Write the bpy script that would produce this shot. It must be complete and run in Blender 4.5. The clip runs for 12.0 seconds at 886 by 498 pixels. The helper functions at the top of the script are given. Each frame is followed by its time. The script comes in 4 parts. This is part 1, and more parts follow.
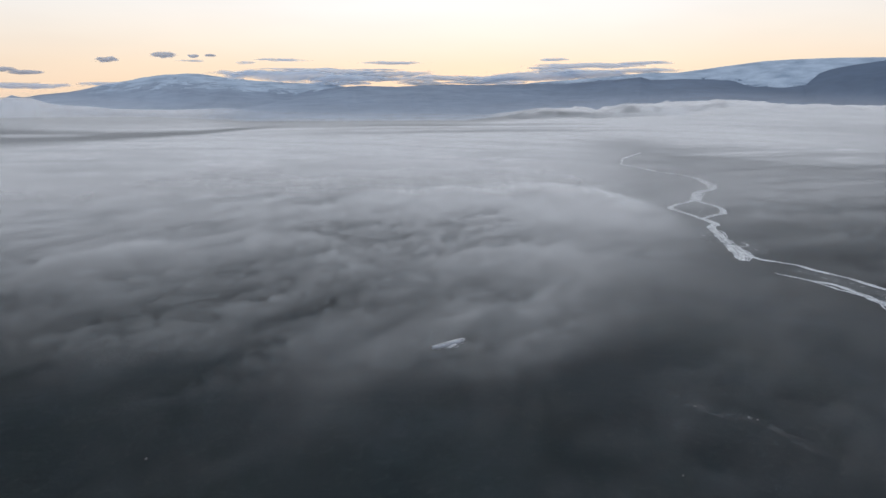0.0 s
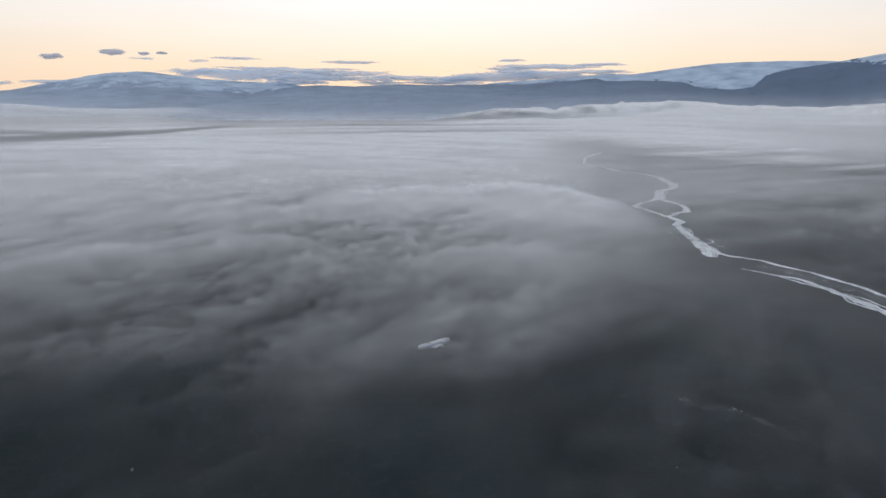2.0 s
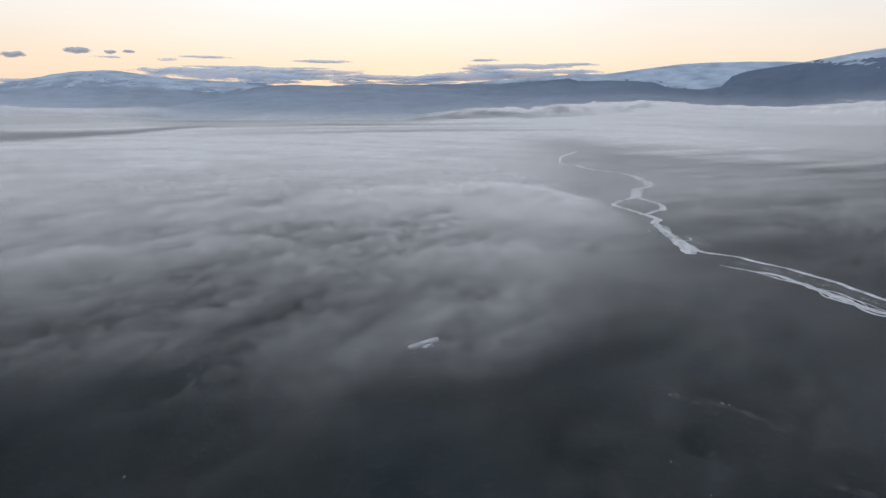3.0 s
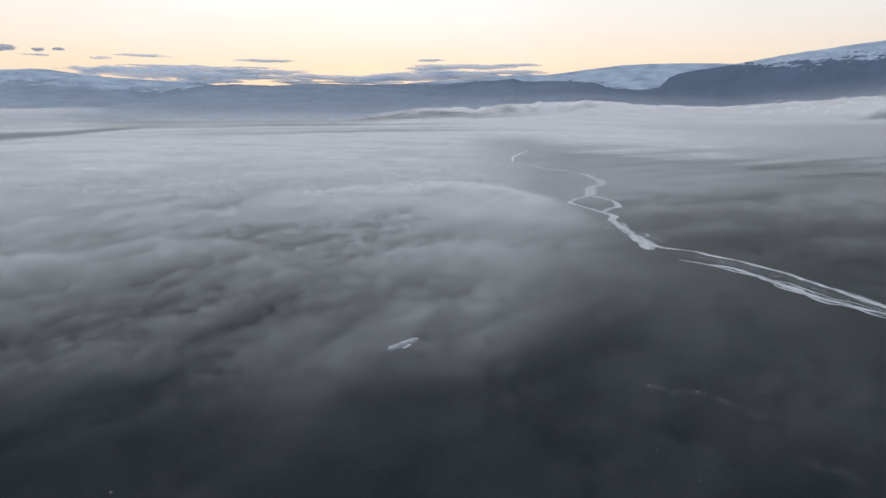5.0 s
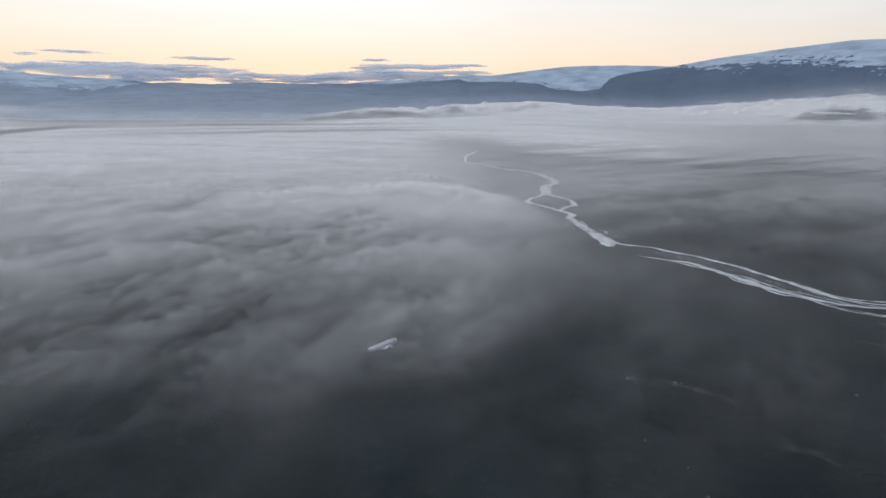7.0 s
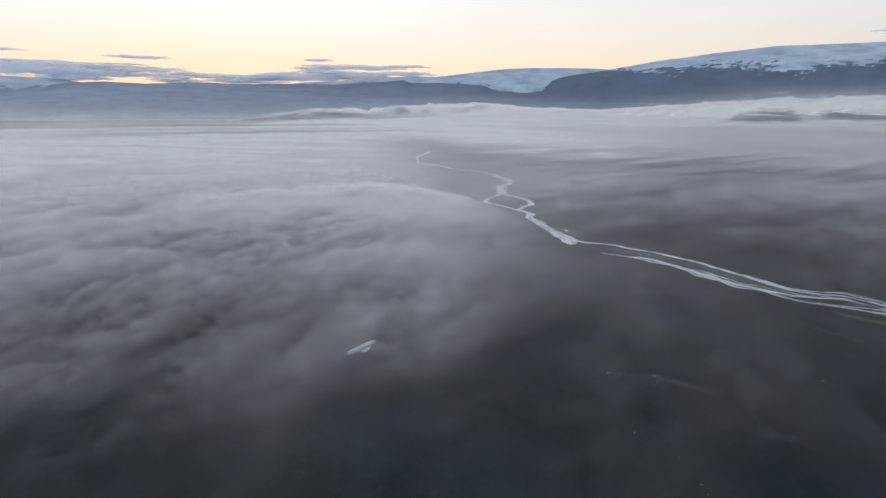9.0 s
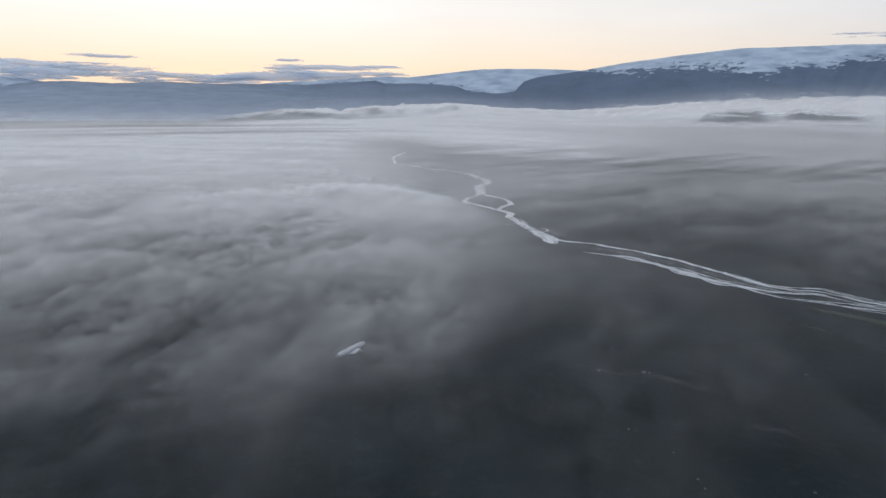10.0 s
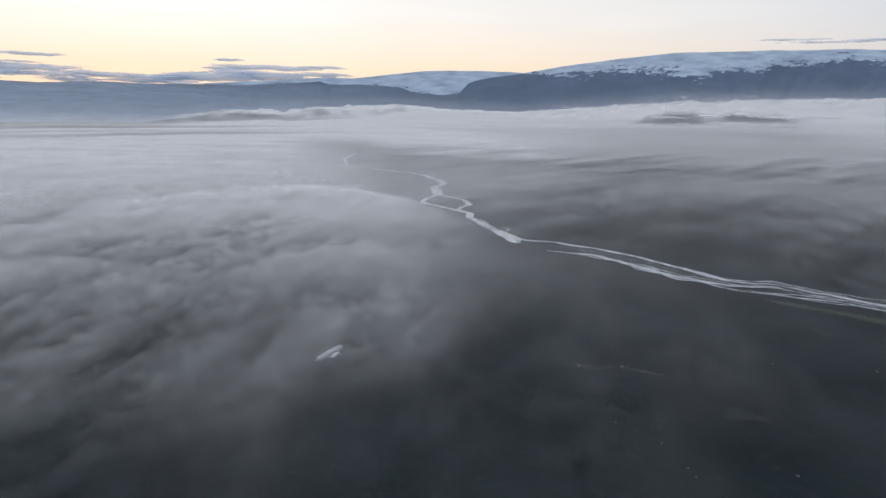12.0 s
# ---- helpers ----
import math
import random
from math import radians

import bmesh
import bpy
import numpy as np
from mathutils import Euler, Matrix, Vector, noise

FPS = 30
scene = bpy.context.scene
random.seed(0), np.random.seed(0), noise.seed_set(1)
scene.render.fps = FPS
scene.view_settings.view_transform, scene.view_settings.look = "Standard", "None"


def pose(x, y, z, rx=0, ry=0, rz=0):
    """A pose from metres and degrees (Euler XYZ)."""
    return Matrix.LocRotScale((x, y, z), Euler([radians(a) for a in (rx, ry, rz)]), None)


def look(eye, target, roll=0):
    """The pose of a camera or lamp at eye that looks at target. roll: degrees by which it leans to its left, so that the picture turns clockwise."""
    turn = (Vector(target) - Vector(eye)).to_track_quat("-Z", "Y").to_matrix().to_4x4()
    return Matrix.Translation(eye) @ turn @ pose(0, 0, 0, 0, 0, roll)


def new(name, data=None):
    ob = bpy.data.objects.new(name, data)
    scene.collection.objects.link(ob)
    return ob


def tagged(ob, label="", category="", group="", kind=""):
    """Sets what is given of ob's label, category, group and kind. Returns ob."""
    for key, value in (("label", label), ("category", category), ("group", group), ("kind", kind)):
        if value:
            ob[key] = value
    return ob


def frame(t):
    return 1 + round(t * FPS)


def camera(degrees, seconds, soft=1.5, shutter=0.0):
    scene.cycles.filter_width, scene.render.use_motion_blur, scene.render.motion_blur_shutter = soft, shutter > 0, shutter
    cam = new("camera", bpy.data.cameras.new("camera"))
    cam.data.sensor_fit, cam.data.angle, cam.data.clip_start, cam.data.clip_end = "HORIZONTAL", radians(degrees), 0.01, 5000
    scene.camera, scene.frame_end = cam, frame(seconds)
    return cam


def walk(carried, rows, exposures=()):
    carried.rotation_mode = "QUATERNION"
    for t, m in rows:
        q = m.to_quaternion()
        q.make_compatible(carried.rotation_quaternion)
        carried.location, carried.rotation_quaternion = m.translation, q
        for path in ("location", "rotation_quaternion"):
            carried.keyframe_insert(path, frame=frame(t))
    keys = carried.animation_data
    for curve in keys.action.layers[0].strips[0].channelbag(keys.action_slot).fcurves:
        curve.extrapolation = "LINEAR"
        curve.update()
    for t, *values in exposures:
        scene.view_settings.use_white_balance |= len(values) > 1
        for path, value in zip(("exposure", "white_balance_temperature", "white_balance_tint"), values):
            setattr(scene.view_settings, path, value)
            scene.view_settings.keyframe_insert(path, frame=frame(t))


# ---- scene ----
cam = camera(71.31, 12.0)
ROWS = [
    (0.0, 0.00, 0.00, 89.43, 0.000, -13.979, 0.079),
    (0.5, -1.92, 0.35, 89.28, -0.635, -13.968, -0.061),
    (1.0, -3.97, 0.67, 89.11, -1.547, -13.961, -0.134),
    (1.5, -6.28, 0.93, 88.99, -2.655, -13.956, -0.193),
    (2.0, -8.87, 1.13, 88.98, -3.874, -13.965, -0.211),
    (2.5, -11.55, 1.32, 89.03, -5.106, -13.984, -0.229),
    (3.0, -14.23, 1.51, 89.05, -6.351, -13.992, -0.263),
    (5.0, -25.06, 2.30, 89.15, -11.298, -13.963, -0.328),
    (5.5, -27.98, 2.88, 89.09, -12.589, -13.966, -0.410),
    (6.0, -30.92, 3.61, 89.00, -13.847, -13.952, -0.506),
    (6.5, -33.70, 4.33, 88.92, -15.157, -13.934, -0.582),
    (7.0, -36.42, 5.02, 88.88, -16.434, -13.915, -0.670),
    (9.0, -47.31, 9.99, 87.94, -21.631, -13.730, -0.929),
    (9.5, -49.84, 11.39, 87.66, -22.911, -13.683, -0.982),
    (10.0, -52.36, 12.77, 87.44, -24.170, -13.642, -1.048),
    (10.5, -54.76, 14.26, 87.18, -25.439, -13.588, -1.129),
    (11.0, -57.19, 15.76, 86.98, -26.748, -13.548, -1.195),
    (11.5, -59.64, 17.28, 86.73, -28.033, -13.477, -1.244),
    (12.0, -62.18, 18.72, 86.44, -29.312, -13.400, -1.282),
]
walk(cam, [(t, pose(x, y, z, 90 + pitch, 0, yaw) @ pose(0, 0, 0, 0, 0, -roll)) for t, x, y, z, yaw, pitch, roll in ROWS],
     exposures=[(0.0, 0.0), (6.0, 0.0), (12.0, 0.04)])

# ---- world: dusk sky, bright and warm over the mountains, blue-grey behind ----
GLOW = radians(3.0)          # bearing of the sunset, to the right of +y


def node(tree, kind, **values):
    n = tree.nodes.new(kind)
    for key, value in values.items():
        if key == "operation":
            n.operation = value
        elif key == "blend_type":
            n.blend_type = value
        elif key == "data_type":
            n.data_type = value
        elif key == "attribute_name":
            n.attribute_name = value
    return n


def math_node(tree, op, a, b=None, clamp=False):
    n = tree.nodes.new("ShaderNodeMath")
    n.operation, n.use_clamp = op, clamp
    for i, v in enumerate((a, b)):
        if v is None:
            continue
        if isinstance(v, (int, float)):
            n.inputs[i].default_value = v
        else:
            tree.links.new(v, n.inputs[i])
    return n.outputs[0]


def ramp(tree, fac, stops, ease="LINEAR"):
    n = tree.nodes.new("ShaderNodeValToRGB")
    n.color_ramp.interpolation = ease
    els = n.color_ramp.elements
    while len(els) < len(stops):
        els.new(0.5)
    for e, (p, c) in zip(els, stops):
        e.position = p
        e.color = (*c, 1) if isinstance(c, tuple) else (c, c, c, 1)
    tree.links.new(fac, n.inputs[0])
    return n.outputs[0]


def mix(tree, fac, a, b, kind="MIX"):
    n = tree.nodes.new("ShaderNodeMix")
    n.data_type, n.blend_type = "RGBA", kind
    for i, v in ((0, fac), (6, a), (7, b)):
        if isinstance(v, (int, float)):
            n.inputs[i].default_value = v
        elif isinstance(v, tuple):
            n.inputs[i].default_value = (*v, 1)
        else:
            tree.links.new(v, n.inputs[i])
    return n.outputs[2]


def noise_node(tree, scale, detail=4.0, rough=0.55, stretch=(1, 1, 1), coords=None, turn=0.0, twist=0.0):
    if coords is None:
        coords = tree.nodes.new("ShaderNodeNewGeometry").outputs["Position"]
    if turn:
        spin = tree.nodes.new("ShaderNodeMapping")
        spin.inputs["Rotation"].default_value = (0, 0, radians(turn))
        tree.links.new(coords, spin.inputs[0])
        coords = spin.outputs[0]
    m = tree.nodes.new("ShaderNodeMapping")
    m.inputs["Scale"].default_value = stretch
    tree.links.new(coords, m.inputs[0])
    n = tree.nodes.new("ShaderNodeTexNoise")
    n.inputs["Scale"].default_value, n.inputs["Detail"].default_value, n.inputs["Roughness"].default_value = scale, detail, rough
    n.inputs["Distortion"].default_value = twist
    tree.links.new(m.outputs[0], n.inputs["Vector"])
    return n.outputs["Fac"]


world = bpy.data.worlds.new("dusk_sky")
scene.world = world
world.use_nodes = True
wt = world.node_tree
wt.nodes.clear()
sky = wt.nodes.new("ShaderNodeTexSky")
sky.sky_type, sky.sun_disc = "NISHITA", False
sky.sun_elevation, sky.sun_rotation = radians(2.0), GLOW
coord = wt.nodes.new("ShaderNodeTexCoord")
sep = wt.nodes.new("ShaderNodeSeparateXYZ")
wt.links.new(coord.outputs["Generated"], sep.inputs[0])
up = math_node(wt, "MAXIMUM", sep.outputs["Z"], 0.0)
sunset = ramp(wt, up, [(0.0, (1.0, 0.74, 0.52)), (0.045, (1.0, 0.81, 0.62)), (0.085, (0.995, 0.89, 0.775)), (0.125, (0.975, 0.935, 0.895)), (0.18, (0.945, 0.942, 0.935)), (0.45, (0.92, 0.935, 0.955)), (1.0, (0.745, 0.82, 0.915))])
behind = ramp(wt, up, [(0.0, (0.34, 0.42, 0.57)), (0.25, (0.34, 0.43, 0.60)), (1.0, (0.745, 0.82, 0.915))])
ahead = math_node(wt, "ADD", math_node(wt, "MULTIPLY", sep.outputs["Y"], 0.5 * math.cos(GLOW)), math_node(wt, "MULTIPLY", sep.outputs["X"], 0.5 * math.sin(GLOW)))
ahead = math_node(wt, "ADD", ahead, 0.5)
side = ramp(wt, ahead, [(0.43, 0.0), (1.0, 1.0)], "EASE")
veil = mix(wt, side, behind, sunset)
glow = ramp(wt, ahead, [(0.955, 0.0), (1.0, 1.0)], "EASE")
veil = mix(wt, math_node(wt, "MULTIPLY", glow, 0.5), veil, mix(wt, 1.0, veil, (1.04, 1.08, 1.15), "MULTIPLY"))
high = noise_node(wt, 2.2, 4, 0.5, (1, 1, 5), coord.outputs["Generated"])
veil = mix(wt, 1.0, veil, ramp(wt, high, [(0.3, 0.95), (0.7, 1.03)]), "MULTIPLY")
whole = mix(wt, 0.004, veil, sky.outputs[0], "ADD")
bg = wt.nodes.new("ShaderNodeBackground")
bg.inputs["Strength"].default_value = 1.0
wt.links.new(whole, bg.inputs[0])
wout = wt.nodes.new("ShaderNodeOutputWorld")
wt.links.new(bg.outputs[0], wout.inputs[0])

sun_data = bpy.data.lights.new("sun", "SUN")
sun_data.energy, sun_data.angle, sun_data.color = 0.12, radians(25), (1.0, 0.86, 0.70)
sun = new("sun", sun_data)
sun.matrix_world = look((0, 0, 0), (-math.sin(GLOW), -math.cos(GLOW), -math.tan(radians(9))))

# ---- materials ----


def material(name):
    m = bpy.data.materials.new(name)
    m.use_nodes = True
    t = m.node_tree
    b = t.nodes["Principled BSDF"]
    return m, t, b


def bump(tree, bsdf, height, strength, distance):
    n = tree.nodes.new("ShaderNodeBump")
    n.inputs["Strength"].default_value, n.inputs["Distance"].default_value = strength, distance
    tree.links.new(height, n.inputs["Height"])
    tree.links.new(n.outputs[0], bsdf.inputs["Normal"])


def make_sand():
    m, t, b = material("black_basalt_sand")
    broad = noise_node(t, 0.012, 6, 0.6)
    streak = noise_node(t, 0.02, 5, 0.6, (1.0, 0.35, 1))
    fine = noise_node(t, 0.25, 6, 0.65)
    grit = noise_node(t, 3.0, 3, 0.6)
    c = ramp(t, broad, [(0.30, (0.0036, 0.0092, 0.0122)), (0.50, (0.0072, 0.0150, 0.0194)), (0.70, (0.019, 0.0300, 0.0360))])
    c = mix(t, ramp(t, streak, [(0.45, 0.0), (0.75, 0.5)]), c, (0.0115, 0.018, 0.0142))
    c = mix(t, ramp(t, fine, [(0.55, 0.0), (0.80, 0.35)]), c, (0.046, 0.050, 0.050))
    c = mix(t, ramp(t, grit, [(0.35, 0.25), (0.65, 0.0)]), c, (0.012, 0.012, 0.013))
    t.links.new(c, b.inputs["Base Color"])
    b.inputs["Roughness"].default_value = 0.95
    b.inputs["Specular IOR Level"].default_value = 0.15
    bump(t, b, fine, 0.4, 0.5)
    return m


def make_water():
    m, t, b = material("milky_glacier_water")
    flow = t.nodes.new("ShaderNodeCombineXYZ")
    for i, key in enumerate(("along", "across")):
        a = t.nodes.new("ShaderNodeAttribute")
        a.attribute_name = key
        t.links.new(a.outputs["Fac"], flow.inputs[i])
    n = noise_node(t, 1.0, 5, 0.65, (0.09, 0.75, 1), flow.outputs[0])
    t.links.new(ramp(t, n, [(0.36, (0.06, 0.07, 0.085)), (0.47, (0.40, 0.42, 0.45)), (0.62, (0.68, 0.70, 0.73))]), b.inputs["Base Color"])
    b.inputs["Roughness"].default_value = 0.35
    b.inputs["IOR"].default_value = 1.33
    bump(t, b, noise_node(t, 0.8, 4, 0.6), 0.15, 0.1)
    return m


def make_gravel():
    """Thin silt on the sand: it covers the more, the more the mesh attribute says."""
    m, t, b = material("pale_silt_gravel")
    n = noise_node(t, 0.35, 6, 0.65)
    t.links.new(ramp(t, n, [(0.3, (0.085, 0.092, 0.098)), (0.7, (0.165, 0.172, 0.180))]), b.inputs["Base Color"])
    b.inputs["Roughness"].default_value = 0.9
    a = t.nodes.new("ShaderNodeAttribute")
    a.attribute_name = "thickness"
    patchy = ramp(t, noise_node(t, 0.22, 5, 0.6), [(0.42, 0.0), (0.66, 0.5)])
    t.links.new(math_node(t, "MULTIPLY", a.outputs["Fac"], patchy, clamp=True), b.inputs["Alpha"])
    return m


def make_rock(name, dark, pale):
    """Bare basalt slopes, distance haze mixed into their colour, with snow where the mesh attribute "snow" says so, its
    edge broken by noise.
    """
    m, t, b = material(name)
    a = t.nodes.new("ShaderNodeAttribute")
    a.attribute_name = "snow"
    broad = noise_node(t, 0.004, 6, 0.6, (1, 1, 2.0))
    strata = noise_node(t, 0.012, 6, 0.65, (1, 1, 3.0))
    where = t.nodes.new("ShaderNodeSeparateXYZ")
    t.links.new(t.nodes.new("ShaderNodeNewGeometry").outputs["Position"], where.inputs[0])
    # aerial haze painted into the rock: paler and bluer towards the west
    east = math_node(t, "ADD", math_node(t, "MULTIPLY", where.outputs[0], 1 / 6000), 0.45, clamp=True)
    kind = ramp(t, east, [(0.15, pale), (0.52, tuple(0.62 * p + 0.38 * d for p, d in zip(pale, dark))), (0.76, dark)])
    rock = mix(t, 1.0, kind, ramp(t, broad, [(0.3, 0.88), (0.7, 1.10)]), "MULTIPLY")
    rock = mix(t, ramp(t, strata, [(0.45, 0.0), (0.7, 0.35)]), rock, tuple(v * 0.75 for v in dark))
    edge = math_node(t, "ADD", a.outputs["Fac"], math_node(t, "MULTIPLY", math_node(t, "SUBTRACT", strata, 0.5), 1.8))
    fleck = noise_node(t, 0.03, 5, 0.6, (1, 1, 3.0))
    edge = math_node(t, "ADD", edge, math_node(t, "MULTIPLY", math_node(t, "SUBTRACT", fleck, 0.5), 2.2))
    cover = ramp(t, edge, [(0.36, 0.0), (0.64, 1.0)], "EASE")
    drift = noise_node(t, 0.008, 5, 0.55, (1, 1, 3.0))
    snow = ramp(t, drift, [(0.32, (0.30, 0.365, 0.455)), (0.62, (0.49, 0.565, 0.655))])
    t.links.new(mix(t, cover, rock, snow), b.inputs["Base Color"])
    b.inputs["Roughness"].default_value = 0.9
    b.inputs["Specular IOR Level"].default_value = 0.1
    bump(t, b, strata, 0.25, 6.0)
    return m


def make_fog():
    m, t, b = material("ground_fog")
    t.nodes.remove(b)
    a = t.nodes.new("ShaderNodeAttribute")
    a.attribute_name = "thickness"
    wisp = noise_node(t, 0.050, 5, 0.55, (0.5, 1.4, 0.15), turn=-42, twist=0.4)
    curl = noise_node(t, 0.13, 5, 0.6, (0.65, 1.2, 0.15), turn=-40, twist=0.7)
    streak = noise_node(t, 0.013, 4, 0.5, (0.6, 1.7, 0.15), turn=-30)
    rough = t.nodes.new("ShaderNodeAttribute")
    rough.attribute_name = "ruffle"
    k = math_node(t, "ADD", math_node(t, "MULTIPLY", wisp, 2.4), math_node(t, "MULTIPLY", streak, 1.2))
    k = math_node(t, "ADD", k, math_node(t, "MULTIPLY", math_node(t, "SUBTRACT", curl, 0.5), 1.1))
    k = math_node(t, "ADD", math_node(t, "MULTIPLY", math_node(t, "SUBTRACT", k, 1.8), rough.outputs["Fac"]), 1.0)
    alpha = math_node(t, "MULTIPLY", a.outputs["Fac"], k, clamp=True)
    most = t.nodes.new("ShaderNodeAttribute")
    most.attribute_name = "limit"
    alpha = math_node(t, "MINIMUM", alpha, most.outputs["Fac"])
    d = t.nodes.new("ShaderNodeBsdfDiffuse")
    d.inputs[0].default_value = (0.985, 0.960, 0.946, 1)
    tr = t.nodes.new("ShaderNodeBsdfTransparent")
    mx = t.nodes.new("ShaderNodeMixShader")
    t.links.new(alpha, mx.inputs[0])
    t.links.new(tr.outputs[0], mx.inputs[1])
    t.links.new(d.outputs[0], mx.inputs[2])
    t.links.new(mx.outputs[0], t.nodes["Material Output"].inputs[0])
    return m


def make_fog_bank():
    """Fog of the near bank: it thickens with the depth below the bank's ragged top."""
    m, t, b = material("billowing_ground_fog")
    t.nodes.remove(b)

    def read(key):
        a = t.nodes.new("ShaderNodeAttribute")
        a.attribute_name = key
        return a.outputs["Fac"]
    wave = noise_node(t, 0.034, 4, 0.56, (0.6, 1.2, 0.9), turn=-47, twist=0.4)
    puff = noise_node(t, 0.085, 2, 0.5, (0.75, 1.1, 0.9), turn=-47, twist=0.4)
    puff = math_node(t, "ABSOLUTE", math_node(t, "SUBTRACT", math_node(t, "MULTIPLY", puff, 2.0), 1.0))
    tuft = noise_node(t, 0.19, 2, 0.5, (0.8, 1.1, 0.8), turn=-47, twist=0.3)
    rag = math_node(t, "ADD", math_node(t, "MULTIPLY", math_node(t, "SUBTRACT", wave, 0.5), 8.0), math_node(t, "MULTIPLY", math_node(t, "SUBTRACT", puff, 0.2), 6.0))
    rag = math_node(t, "ADD", rag, math_node(t, "MULTIPLY", math_node(t, "SUBTRACT", tuft, 0.5), 5.0))
    deep = math_node(t, "ADD", read("depth"), math_node(t, "MULTIPLY", rag, read("ruffle")))
    full = t.nodes.new("ShaderNodeMapRange")
    full.interpolation_type = "SMOOTHSTEP"
    for i, v in ((1, -0.8), (2, 1.5), (3, 0.12), (4, 1.0)):
        full.inputs[i].default_value = v
    t.links.new(deep, full.inputs[0])
    thick = math_node(t, "MULTIPLY", full.outputs[0], read("tau"))
    alpha = math_node(t, "SUBTRACT", 1.0, math_node(t, "POWER", math.e, math_node(t, "MULTIPLY", thick, -1.0)), clamp=True)
    d = t.nodes.new("ShaderNodeBsdfDiffuse")
    d.inputs[0].default_value = (0.985, 0.960, 0.946, 1)
    tr = t.nodes.new("ShaderNodeBsdfTransparent")
    mx = t.nodes.new("ShaderNodeMixShader")
    t.links.new(alpha, mx.inputs[0])
    t.links.new(tr.outputs[0], mx.inputs[1])
    t.links.new(d.outputs[0], mx.inputs[2])
    t.links.new(mx.outputs[0], t.nodes["Material Output"].inputs[0])
    return m


def make_cloud(name, tint, through_tint, start=0.10, full=1.1, most=0.9):
    m, t, b = material(name)
    t.nodes.remove(b)
    a = t.nodes.new("ShaderNodeAttribute")
    a.attribute_name = "thickness"
    n = noise_node(t, 0.011, 4, 0.55, (1, 1, 4.0))
    edge = math_node(t, "ADD", a.outputs["Fac"], math_node(t, "MULTIPLY", math_node(t, "SUBTRACT", n, 0.5), 1.5))
    alpha = ramp(t, math_node(t, "MULTIPLY", edge, 0.5), [(start / 2, 0.0), (full / 2, most)], "EASE")
    d = t.nodes.new("ShaderNodeBsdfDiffuse")
    d.inputs[0].default_value = (*tint, 1)
    tl = t.nodes.new("ShaderNodeBsdfTranslucent")
    tl.inputs[0].default_value = (*through_tint, 1)
    both = t.nodes.new("ShaderNodeMixShader")
    both.inputs[0].default_value = 0.4
    t.links.new(d.outputs[0], both.inputs[1])
    t.links.new(tl.outputs[0], both.inputs[2])
    tr = t.nodes.new("ShaderNodeBsdfTransparent")
    mx = t.nodes.new("ShaderNodeMixShader")
    t.links.new(alpha, mx.inputs[0])
    t.links.new(tr.outputs[0], mx.inputs[1])
    t.links.new(both.outputs[0], mx.inputs[2])
    t.links.new(mx.outputs[0], t.nodes["Material Output"].inputs[0])
    return m


def make_metal(name, colour, rough, metal=0.25):
    m, t, b = material(name)
    n = noise_node(t, 1.3, 6, 0.65)
    s = noise_node(t, 6.0, 4, 0.6, (0.3, 0.3, 3.0))
    c = ramp(t, n, [(0.3, tuple(v * 0.7 for v in colour)), (0.6, colour)])
    c = mix(t, ramp(t, s, [(0.58, 0.0), (0.75, 0.5)]), c, (0.22, 0.19, 0.16))
    t.links.new(c, b.inputs["Base Color"])
    b.inputs["Metallic"].default_value = metal
    b.inputs["Roughness"].default_value = rough
    bump(t, b, n, 0.3, 0.03)
    return m


scene.cycles.transparent_max_bounces = 56
SAND, WATER, GRAVEL = make_sand(), make_water(), make_gravel()
# dark: thinly hazed eastern slopes, pale: western ones with most haze in the colour
ROCK = make_rock("hazed_basalt_slope", (0.122, 0.160, 0.224), (0.315, 0.365, 0.445))
FOG, FOG_BANK, CLOUD = make_fog(), make_fog_bank(), make_cloud("dusk_cloud", (0.80, 0.86, 0.93), (0.78, 0.83, 0.91))
PALE = make_cloud("drifting_fog_streak", (0.97, 0.97, 0.97), (0.95, 0.95, 0.95), 0.0, 1.2, 0.5)
GLOOM = make_cloud("dark_dusk_cloud", (0.66, 0.69, 0.75), (0.56, 0.59, 0.66))
ALU = make_metal("weathered_white_aluminium", (0.44, 0.45, 0.48), 0.42, 0.7)
GREY = make_metal("dulled_grey_aluminium", (0.30, 0.31, 0.34), 0.5)
DARK = make_metal("dark_torn_metal", (0.10, 0.10, 0.11), 0.6)
MOSS, mt, mb = material("wet_green_moss")
mt.links.new(ramp(mt, noise_node(mt, 0.7, 5, 0.6), [(0.3, (0.020, 0.032, 0.024)), (0.7, (0.048, 0.062, 0.040))]), mb.inputs["Base Color"])
mb.inputs["Roughness"].default_value = 0.95
STONE, st, sb = material("pale_boulder")
st.links.new(ramp(st, noise_node(st, 2.0, 5, 0.6), [(0.3, (0.055, 0.058, 0.060)), (0.7, (0.125, 0.127, 0.128))]), sb.inputs["Base Color"])
sb.inputs["Roughness"].default_value = 0.9

# ---- noise on arrays ----


